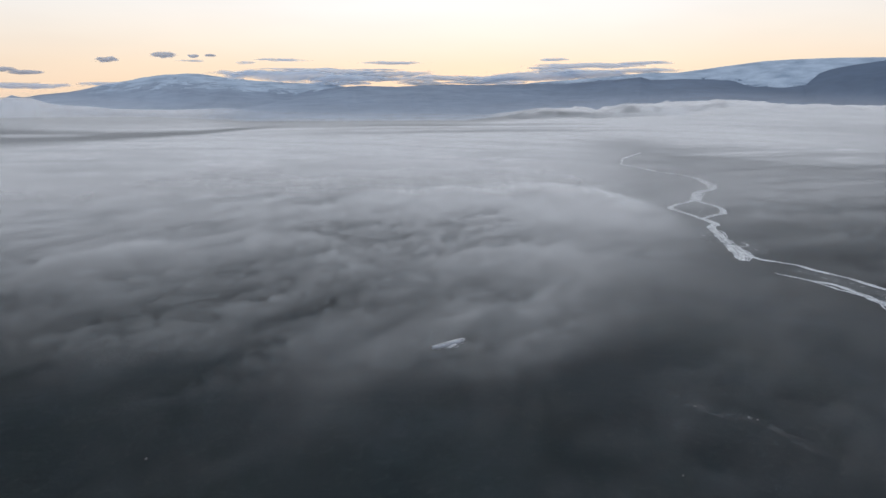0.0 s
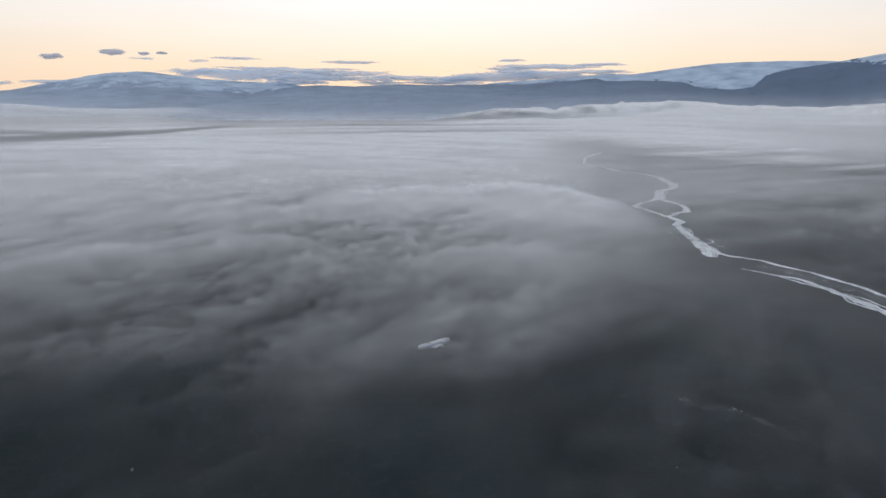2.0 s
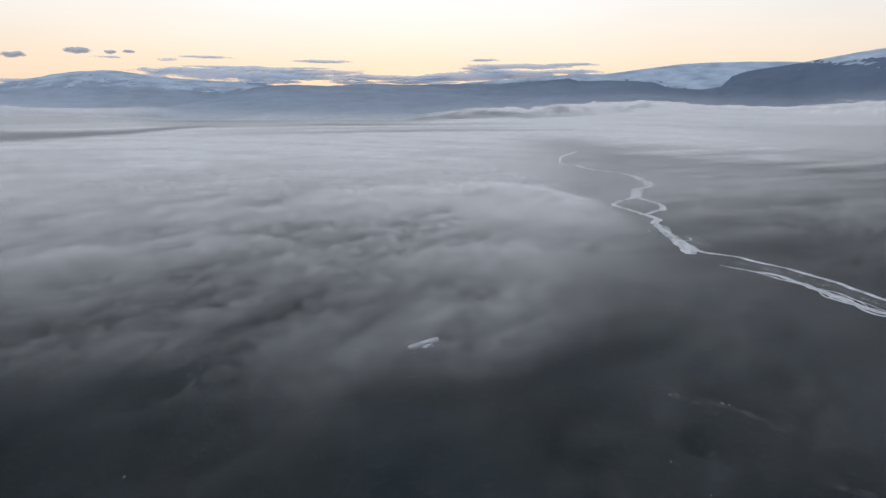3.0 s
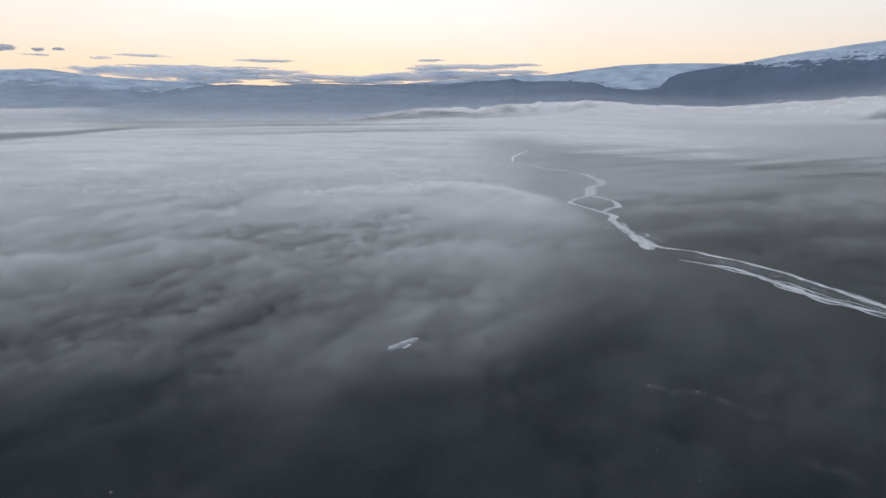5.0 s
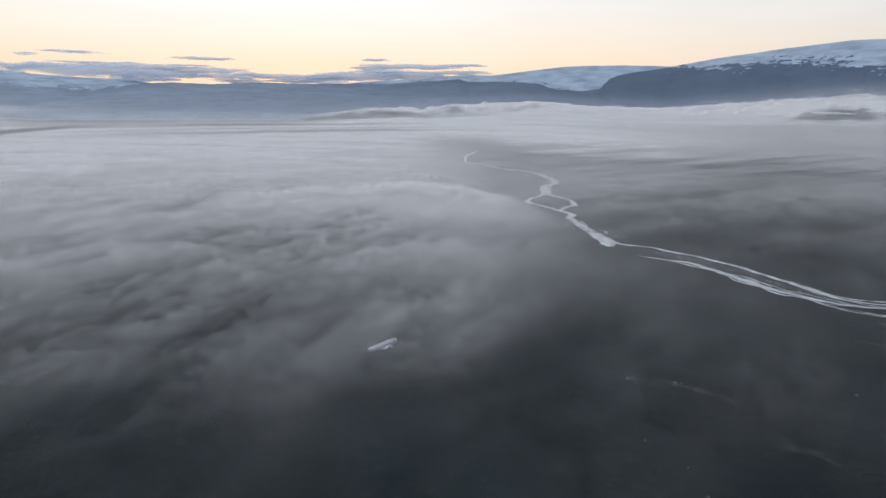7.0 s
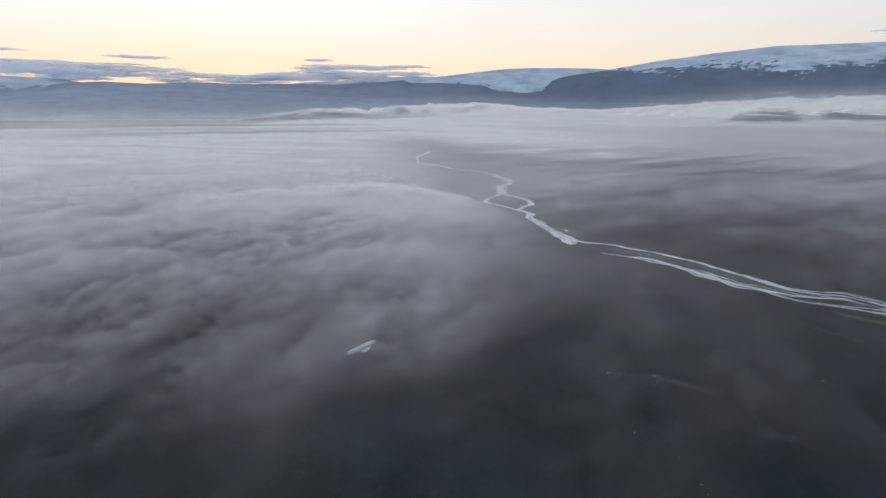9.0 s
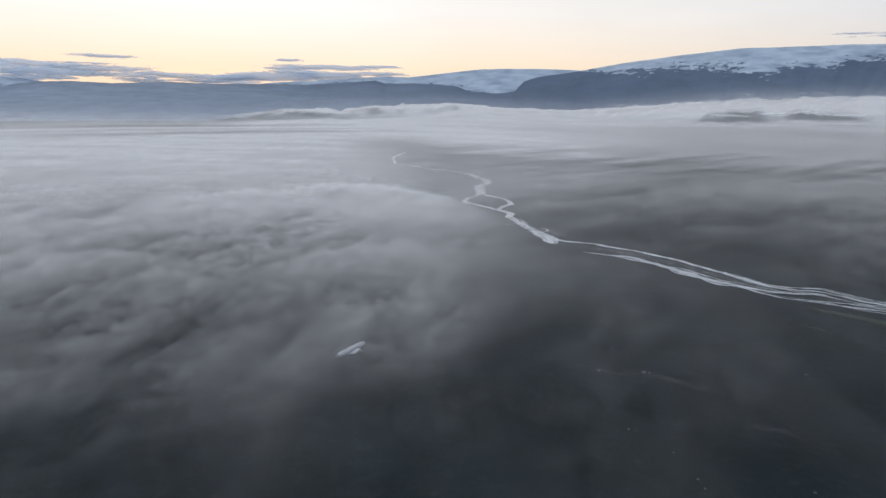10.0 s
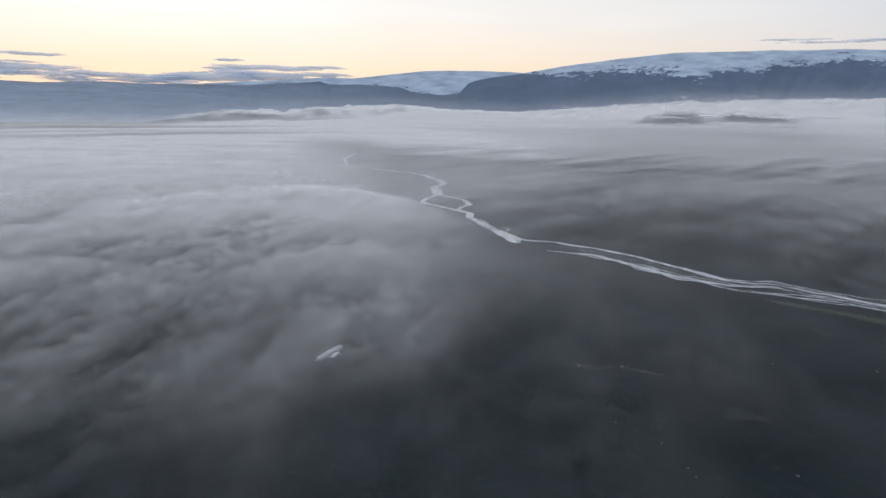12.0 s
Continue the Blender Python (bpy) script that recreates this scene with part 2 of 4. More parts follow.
def value_noise(x, y, seed=0):
    """Smooth noise from 0 to 1 on a unit lattice."""
    def lattice(i, j):
        h = (i * 374761393 + j * 668265263 + seed * 974634541) & 0xFFFFFFFF
        h = ((h ^ (h >> 13)) * 1274126177) & 0xFFFFFFFF
        return ((h ^ (h >> 16)) & 0xFFFF) / 65535.0
    i, j = np.floor(x).astype(np.int64), np.floor(y).astype(np.int64)
    u, v = x - i, y - j
    u, v = u * u * u * (u * (6 * u - 15) + 10), v * v * v * (v * (6 * v - 15) + 10)
    a = lattice(i, j) * (1 - u) + lattice(i + 1, j) * u
    b = lattice(i, j + 1) * (1 - u) + lattice(i + 1, j + 1) * u
    return a * (1 - v) + b * v


def fbm(x, y, seed=0, octaves=5, gain=0.5):
    total, amp, whole_amp = 0.0, 1.0, 0.0
    for k in range(octaves):
        total = total + amp * value_noise(x * 2 ** k + 17.3 * k, y * 2 ** k - 9.1 * k, seed + k)
        whole_amp += amp
        amp *= gain
    return total / whole_amp


def smooth(e0, e1, x):
    u = np.clip((x - e0) / (e1 - e0), 0, 1)
    return u * u * (3 - 2 * u)


def table(x, text):
    """Straight interpolation in a short list of "at:value" pairs."""
    pairs = [tuple(float(v) for v in w.split(":")) for w in text.split()]
    return np.interp(x, [p[0] for p in pairs], [p[1] for p in pairs])


def grid_mesh(name, X, Y, Z, mat, values=None, closed=False, keep=None):
    """A mesh over a grid of points; values: names and arrays of point attributes."""
    rows, cols = X.shape
    co = np.stack([X, Y, Z], -1).reshape(-1, 3)
    i = np.arange(rows * cols).reshape(rows, cols)
    j = np.roll(i, -1, 1) if closed else i
    a, b, c, d = (i[:-1], j[:-1], j[1:], i[1:]) if closed else (i[:-1, :-1], i[:-1, 1:], i[1:, 1:], i[1:, :-1])
    faces = np.stack([a.ravel(), b.ravel(), c.ravel(), d.ravel()], 1)
    if keep is not None:
        faces = faces[keep.ravel()[faces].any(1)]
    me = bpy.data.meshes.new(name)
    me.vertices.add(len(co))
    me.vertices.foreach_set("co", co.ravel())
    me.loops.add(faces.size)
    me.loops.foreach_set("vertex_index", faces.ravel())
    me.polygons.add(len(faces))
    me.polygons.foreach_set("loop_start", np.arange(0, faces.size, 4))
    me.update(calc_edges=True)
    me.polygons.foreach_set("use_smooth", np.ones(len(faces), bool))
    for key, v in (values or {}).items():
        me.attributes.new(key, "FLOAT", "POINT").data.foreach_set("value", v.ravel().astype(np.float32))
    me.materials.append(mat)
    me.validate()
    return me


def part(name, bm, mat, parent=None, label=""):
    me = bpy.data.meshes.new(name)
    bm.normal_update()
    bm.to_mesh(me)
    bm.free()
    me.materials.append(mat)
    ob = new(name, me)
    if parent is not None:
        ob.parent = parent
    return tagged(ob, label) if label else ob


def polar(b0, b1, nb, radii):
    B, R = np.meshgrid(np.radians(np.linspace(b0, b1, nb)), radii)
    return B, R, R * np.sin(B), R * np.cos(B)


# ---- river: braided channels, as centre lines with half widths ----
CHANNELS = {
    "far": [(318, 1000, 1.0), (296, 962, 2.4), (262, 905, 2.2), (246, 850, 1.6), (238, 828, 1.6), (250, 795, 1.8), (258, 748, 2.2), (275, 716, 2.2), (281, 688, 3), (278, 653, 4), (272, 622, 5), (262, 600, 4.6), (244, 583, 4.8), (231, 557, 5.6), (221, 536, 5.6)],
    "west_loop": [(221, 538, 2.4), (195, 512, 2.2), (187, 501, 2.6), (189, 487, 2.4), (192, 467, 2.2), (193, 452, 2.6)],
    "east_loop": [(221, 538, 3), (226, 511, 1.8), (226, 497, 2.6), (218, 476, 3.4), (206, 465, 2.0), (193, 453, 2.6)],
    "trunk": [(193, 456, 3.0), (196, 436, 3.2), (188, 423, 3.2), (183, 403, 3.4), (179, 381, 3.8), (177, 365, 4.6), (174, 346, 6.5), (169, 332, 3)],
    "upper": [(174, 348, 2.5), (179, 335, 1.6), (191, 324, 1.0), (196, 313, 1.6), (204, 301, 1.2), (207, 290, 1.6), (211, 279, 1.8), (213, 263, 1.6), (215, 248, 1.8), (216, 231, 2.2), (218, 215, 2.4), (224, 206, 2.0), (233, 200, 2.0), (235, 192, 2.6), (238, 182, 2.8), (243, 172, 3.2), (247, 160, 4), (252, 140, 5), (262, 100, 5)],
    "lower": [(173, 309, 0.3), (182, 296, 1.2), (191, 286, 1.8), (194, 267, 2.8), (197, 248, 3.0), (199, 231, 2.6), (203, 224, 2.6), (206, 215, 2.6), (211, 208, 2.0), (220, 201, 1.6), (231, 196, 1.2)],
    "third": [(201, 226, 1.2), (203, 213, 1.2), (205, 202, 1.4), (211, 194, 1.2), (218, 187, 1.2), (226, 178, 1.2), (233, 169, 1.3), (237, 161, 1.6), (242, 148, 2), (248, 128, 3), (255, 100, 3)],
    "inner": [(226, 199, 0.6), (231, 189, 0.9), (234, 178, 1.0), (239, 166, 1.2), (244, 150, 1.2)],
    "spur": [(176, 370, 1.0), (184, 366, 1.4), (188, 372, 1.0), (186, 377, 0.5)],
}


def curve_points(rows, step=1.2):
    """A smooth line through the rows (x, y, half width), with points every few metres."""
    P = [Vector(r) for r in rows]
    P = [P[0] * 2 - P[1]] + P + [P[-1] * 2 - P[-2]]
    out = []
    for a, b, c, d in zip(P, P[1:], P[2:], P[3:]):
        n = max(2, int((c - b).length / step))
        for k in range(n):
            u = k / n
            out.append(0.5 * (2 * b + (c - a) * u + (2 * a - 5 * b + 4 * c - d) * u * u + (3 * b - a - 3 * c + d) * u ** 3))
    out.append(P[-2])
    return np.array([tuple(p) for p in out])


LINES = {name: curve_points(rows) for name, rows in CHANNELS.items()}
rnd_strand = random.Random(31)
for parent_line, first, last, count in (("upper", 0.40, 1.0, 18), ("lower", 0.1, 0.95, 10), ("third", 0.1, 1.0, 12), ("trunk", 0.0, 0.9, 1), ("far", 0.6, 1.0, 2), ("east_loop", 0.2, 0.9, 1)):
    base_line = LINES[parent_line]
    for k in range(count):
        a = first + (last - first) * rnd_strand.random() * 0.7
        b = min(last, a + rnd_strand.uniform(0.12, 0.3))
        bit = base_line[int(a * len(base_line)):int(b * len(base_line))].copy()
        if len(bit) < 8:
            continue
        u = np.linspace(0, 1, len(bit))
        away = rnd_strand.choice((-1, 1)) * rnd_strand.uniform(1.2, 2.2) * bit[:, 2].max() * np.sin(math.pi * u) ** 0.7
        bit[:, 0] += away * 0.85
        bit[:, 1] += away * 0.5
        bit[:, 2] = rnd_strand.uniform(0.35, 0.9) * np.sin(math.pi * u) ** 0.6 + 0.05
        LINES["%s_strand_%d" % (parent_line, k)] = bit
ALL_LINES = np.concatenate([l[::3] for l in LINES.values()])


def river_gap(X, Y):
    """Distance from the nearest channel."""
    best = np.full(X.shape, 1e9)
    for x, y, w in ALL_LINES:
        best = np.minimum(best, np.hypot(X - x, Y - y) - w)
    return best


# ---- ground ----
HILLS = [(10.2, 2450, 4.6, 150, 33), (17.0, 2550, 3.4, 180, 46), (23.5, 2600, 2.6, 160, 58), (47.9, 1960, 5.0, 100, 67), (53.6, 1985, 6.0, 90, 71)]


def hill_height(X, Y):
    """Low hills on the plain: bearing, distance, reach in degrees, reach in metres, height."""
    deg, r = np.degrees(np.arctan2(X, Y)), np.hypot(X, Y)
    total = np.zeros(X.shape)
    for b, rh, wb, wr, h in HILLS:
        total = np.maximum(total, h * np.exp(-(np.abs((deg - b) / wb) ** 2.6) - ((r - rh) / wr) ** 2) * (0.80 + 0.40 * fbm(deg * 1.3, r / 60, int(rh), 5, 0.6)))
    return total


radii = np.concatenate([[0.5], np.geomspace(8, 4900, 210)])
B, R, X, Y = polar(-180, 180 - 360 / 1080, 1080, radii)
near = (X > 100) & (Y > 60) & (Y < 1100) & (X < 400)
gap = np.full(X.shape, 1e9)
gap[near] = river_gap(X[near], Y[near])


def sand_height(X, Y):
    return 0.5 * (fbm(X / 60, Y / 60, 3) - 0.5) + 0.25 * (fbm(X / 9, Y / 9, 8) - 0.5)


def ground_height(X, Y, gap):
    bed = 1 - smooth(3.0, 14.0, gap)
    return sand_height(X, Y) * (1 - bed) - 0.55 * bed + hill_height(X, Y)


Z = ground_height(X, Y, gap)
tagged(new("ground", grid_mesh("ground", X, Y, Z, SAND, closed=True)), "flat black volcanic sand plain under thin fog", "ground", kind="structure")

# ---- river ----
for name, line in LINES.items():
    d = np.gradient(line[:, :2], axis=0)
    d /= np.linalg.norm(d, axis=1)[:, None] + 1e-9
    side_way = np.stack([-d[:, 1], d[:, 0]], 1)
    seed = list(LINES).index(name)
    s = np.arange(len(line)) * 1.2
    line = line.copy()
    line[:, 0] += 3.2 * (fbm(s / 15, s * 0 + 3, 60 + seed, 4, 0.6) - 0.5)
    line[:, 1] += 3.2 * (fbm(s / 15, s * 0 + 9, 70 + seed, 4, 0.6) - 0.5)
    slim = table(line[:, 1], "120:0.30 180:0.38 215:0.58 250:0.92 300:0.95 340:0.85 460:0.85")
    wl = slim * line[:, 2] * (-0.1 + 1.5 * fbm(s / 26, s * 0 + seed, 20 + seed, 5, 0.8) + 0.7 * fbm(s / 3.2, s * 0 + seed, 80 + seed, 3, 0.8))
    wr = slim * line[:, 2] * (-0.1 + 1.5 * fbm(s / 26, s * 0 + seed, 40 + seed, 5, 0.8) + 0.7 * fbm(s / 3.2, s * 0 + seed, 90 + seed, 3, 0.8))
    cross = np.linspace(-1, 1, 5)
    w = np.where(cross[None, :] < 0, wl[:, None], wr[:, None])
    X = line[:, None, 0] + side_way[:, None, 0] * cross * w
    Y = line[:, None, 1] + side_way[:, None, 1] * cross * w
    level = -0.40 + 0.008 * list(LINES).index(name)
    tagged(new("river_channel", grid_mesh("river_channel", X, Y, np.full(X.shape, level), WATER, {"along": s[:, None] + 40.0 * seed + 0 * X, "across": cross * w})), "pale braided glacial river channel winding across black sand", "river", "braided river", "structure")

# ---- gravel bars between the channels, dry silt runs and moss ----


def ribbon(name, rows, mat, lift, label, category, seed, uneven=1.1, full=1.0):
    """A strip of silt along a centre line (x, y, half width), thinning out to its wandering edge."""
    line = curve_points(rows, 1.5)
    d = np.gradient(line[:, :2], axis=0)
    d /= np.linalg.norm(d, axis=1)[:, None] + 1e-9
    s = np.arange(len(line)) * 1.5
    cross = np.linspace(-1, 1, 9)
    left = line[:, 2] * (0.45 + uneven * fbm(s / 8, s * 0, seed, 4, 0.7))
    right = line[:, 2] * (0.45 + uneven * fbm(s / 8, s * 0, seed + 7, 4, 0.7))
    w = np.where(cross[None, :] < 0, left[:, None], right[:, None])
    X = line[:, None, 0] - d[:, None, 1] * cross * w
    Y = line[:, None, 1] + d[:, None, 0] * cross * w
    Z = ground_height(X, Y, river_gap(X, Y)) + lift
    ends = np.minimum(smooth(0, 12, s), smooth(0, 12, s[-1] - s))[:, None]
    cover = full * (1 - np.abs(cross)[None, :] ** 2) * ends
    return tagged(new(name, grid_mesh(name, X, Y, Z, mat, {"thickness": cover + 0 * X})), label, category, kind="structure")


BAR = "low bar of grey silt between river channels"
ribbon("gravel_bar", [(180, 318, 3.5), (193, 300, 7), (202, 272, 9), (206, 247, 9), (208, 229, 7), (212, 214, 4)], GRAVEL, 0.40, BAR, "gravel bar", 201, full=2.0)
ribbon("gravel_bar", [(208, 530, 4), (206, 505, 14), (206, 485, 13), (199, 466, 4)], GRAVEL, 0.40, BAR, "gravel bar", 205, full=2.0)
ribbon("gravel_bar", [(222, 196, 3), (229, 186, 5), (235, 172, 5), (240, 157, 4)], GRAVEL, 0.40, BAR, "gravel bar", 209, full=2.0)
ribbon("gravel_bar", [(186, 425, 4), (170, 385, 9), (186, 375, 9), (184, 340, 6)], GRAVEL, 0.40, BAR, "gravel bar", 213, full=2.0)
DRY = "faint pale line of dried silt on black sand"
ribbon("dry_channel", [(168, 178, 2), (176, 174, 3.5), (181, 167, 3.5), (183, 155, 2.2), (187, 142, 2), (193, 128, 2.2), (200, 108, 2)], GRAVEL, 0.06, DRY, "dry channel", 215, full=0.75)
ribbon("dry_channel", [(68, 182, 2), (75, 166, 2.8), (80, 161, 2.6), (88, 158, 3), (93, 149, 2.4), (101, 138, 1.8)], GRAVEL, 0.06, DRY, "dry channel", 219, full=0.75)
ribbon("dry_channel", [(86, 128, 2), (92, 120, 2.6), (99, 112, 2.6), (110, 100, 2)], GRAVEL, 0.06, DRY, "dry channel", 223, full=0.6)

rnd_moss = random.Random(12)
mv, mf = [], []
for k in range(3400):
    u = rnd_moss.random()
    cx = 204 + 26 * u ** 0.8 + rnd_moss.gauss(0, 0.7 + 2.6 * u)
    cy = 181 - 62 * u + rnd_moss.gauss(0, 1.5)
    size = rnd_moss.uniform(0.2, 0.65)
    base = len(mv)
    mv.append((cx, cy, 0.05 + size * 0.45))
    for a in range(6):
        q = a * math.pi / 3 + rnd_moss.random() * 0.5
        mv.append((cx + size * math.cos(q) * 0.6, cy + size * math.sin(q) * 0.6, 0.02 + size * 0.30))
    for a in range(6):
        q = a * math.pi / 3 + rnd_moss.random() * 0.5
        mv.append((cx + size * math.cos(q), cy + size * math.sin(q), -0.35))
    for a in range(6):
        b = (a + 1) % 6
        mf.append((base, base + 1 + a, base + 1 + b))
        mf.append((base + 1 + a, base + 7 + a, base + 7 + b, base + 1 + b))
moss_mesh = bpy.data.meshes.new("moss")
moss_mesh.from_pydata(mv, [], mf)
moss_mesh.materials.append(MOSS)
tagged(new("moss", moss_mesh), "dark green moss hummocks along the river bank", "moss", kind="stuff")

# ---- mountains: slopes in plan between a foot line and a crest line ----


def mountain(name, label, b0, b1, foot, crest_at, crest, snowline, seed, rough, rock, step=0.10, bow=1.25):
    nb = int((b1 - b0) / step)
    u = np.concatenate([np.linspace(0, 1, 44), 1 + np.linspace(0.01, 0.12, 5)])
    deg = np.linspace(b0, b1, nb)
    Bd, U = np.meshgrid(deg, u)
    f = table(Bd, foot)
    R = f + (crest_at - f) * U
    Bn = np.radians(Bd)
    X, Y = R * np.sin(Bn), R * np.cos(Bn)
    top = 88 + (table(Bd, crest) - 88) * crest_at / 4700
    jag = (fbm(Bd * 1.1, Bd * 0 + seed, seed, 5, 0.6) - 0.5) * rough
    shape = np.where(U <= 1, np.minimum(U, 1) ** bow, 1 - (U - 1) * 3.0)
    gully = (fbm(Bd * 0.9 + 2.0 * (fbm(X / 500, Y / 500, seed + 5) - 0.5), U * 1.3, seed + 9, 5, 0.55) - 0.5)
    relief = np.clip(4 * U * (1 - U), 0, 1) * gully * 0.07 * top
    Z = top * shape + jag * np.clip(U, 0, 1) + relief - 2.0
    line = 88 + (table(Bd, snowline) - 88) * R / 4700
    patch = fbm(X / 48, Z / 11, seed + 31, 5, 0.68) - 0.5
    patch = patch + 0.7 * (fbm(X / 130, Z / 34, seed + 37, 4, 0.6) - 0.5)
    snow = np.clip(0.5 + (Z - line) / 50 + patch * 2.2, -0.6, 1.6)
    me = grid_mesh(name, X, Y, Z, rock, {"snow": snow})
    return tagged(new(name, me), label, "mountain", kind="structure")


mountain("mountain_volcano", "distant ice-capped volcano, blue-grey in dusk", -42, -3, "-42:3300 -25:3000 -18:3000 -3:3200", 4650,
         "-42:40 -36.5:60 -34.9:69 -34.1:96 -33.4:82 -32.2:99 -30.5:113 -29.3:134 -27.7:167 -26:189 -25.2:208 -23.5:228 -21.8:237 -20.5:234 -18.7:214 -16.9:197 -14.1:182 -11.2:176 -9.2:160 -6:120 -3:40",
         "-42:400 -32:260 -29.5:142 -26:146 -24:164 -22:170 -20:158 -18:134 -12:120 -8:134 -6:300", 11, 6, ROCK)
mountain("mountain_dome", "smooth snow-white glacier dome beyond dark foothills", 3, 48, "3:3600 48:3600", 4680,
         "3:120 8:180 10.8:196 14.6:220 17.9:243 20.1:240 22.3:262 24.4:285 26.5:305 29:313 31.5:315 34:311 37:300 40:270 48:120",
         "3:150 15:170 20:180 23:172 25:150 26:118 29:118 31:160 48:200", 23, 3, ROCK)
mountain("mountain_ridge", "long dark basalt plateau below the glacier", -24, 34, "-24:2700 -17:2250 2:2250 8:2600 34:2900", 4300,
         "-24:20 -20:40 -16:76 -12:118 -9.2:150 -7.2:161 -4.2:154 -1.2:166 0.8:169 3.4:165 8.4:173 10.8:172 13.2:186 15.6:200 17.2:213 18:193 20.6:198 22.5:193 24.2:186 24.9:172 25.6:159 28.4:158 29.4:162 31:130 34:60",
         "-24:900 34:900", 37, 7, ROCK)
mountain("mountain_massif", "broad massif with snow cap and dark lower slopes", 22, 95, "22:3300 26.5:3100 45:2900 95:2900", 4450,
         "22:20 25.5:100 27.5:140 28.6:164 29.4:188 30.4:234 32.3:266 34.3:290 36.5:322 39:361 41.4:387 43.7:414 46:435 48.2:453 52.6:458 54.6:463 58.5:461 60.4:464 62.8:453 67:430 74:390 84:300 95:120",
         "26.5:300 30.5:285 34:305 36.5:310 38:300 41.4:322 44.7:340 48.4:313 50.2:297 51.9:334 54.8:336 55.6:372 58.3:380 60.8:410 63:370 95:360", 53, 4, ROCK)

# ---- ground fog: thin stacked layers, thicker to the north and west ----


# thicker (+) and thinner (-) places in the bank: x, y, reach in x, reach in y, share
BILLOWS = [(145, 105, 60, 60, 0.25), (65, 140, 45, 40, -0.15), (-62, 158, 42, 36, -0.3), (-105, 150, 75, 50, -0.6), (-190, 230, 80, 50, -0.4), (-150, 140, 60, 60, -0.7), (85, 440, 80, 60, 0.2), (45, 320, 50, 30, 0.25)]
# crests of the bank (x, y, height), each steep on its left side and falling gently on its right
CRESTS = {
    "near": [(-84, 122, 1), (-64, 148, 2.0), (-50, 183, 3.0), (-40, 215, 4.2), (-18, 231, 4.6), (6, 238, 4.2), (38, 248, 2)],
    "middle": [(-34, 262, 1.5), (-19, 287, 3.5), (0, 316, 4.6), (25, 331, 5.0), (75, 342, 4.6), (104, 343, 2.5)],
    "west": [(-250, 275, 2), (-213, 306, 4.5), (-188, 329, 5.2), (-150, 356, 5.0), (-120, 374, 5.0), (-92, 383, 5.0), (-68, 396, 3)],
    "lobe": [(-100, 500, 1.5), (-54, 523, 3.0), (20, 558, 4.5), (85, 568, 5.5), (122, 548, 6.0), (147, 480, 6.0), (150, 410, 5.5), (146, 357, 4)],
    "rear": [(-175, 420, 2), (-150, 450, 3.0), (-110, 478, 3.5), (-60, 492, 3.0), (-20, 488, 2)],
}
# hollows between them: x, y, reach along the drift, reach across it, depth
HOLLOWS = [(-58, 242, 34, 12, 2.6), (-74, 208, 34, 12, 2.0), (-45, 412, 34, 18, 3.5), (0, 412, 34, 20, 2.6), (50, 384, 40, 18, 2.6), (-118, 455, 30, 18, 3.0), (-104, 538, 40, 22, 3.0), (-125, 240, 50, 18, 1.5), (-120, 300, 50, 18, 1.5)]


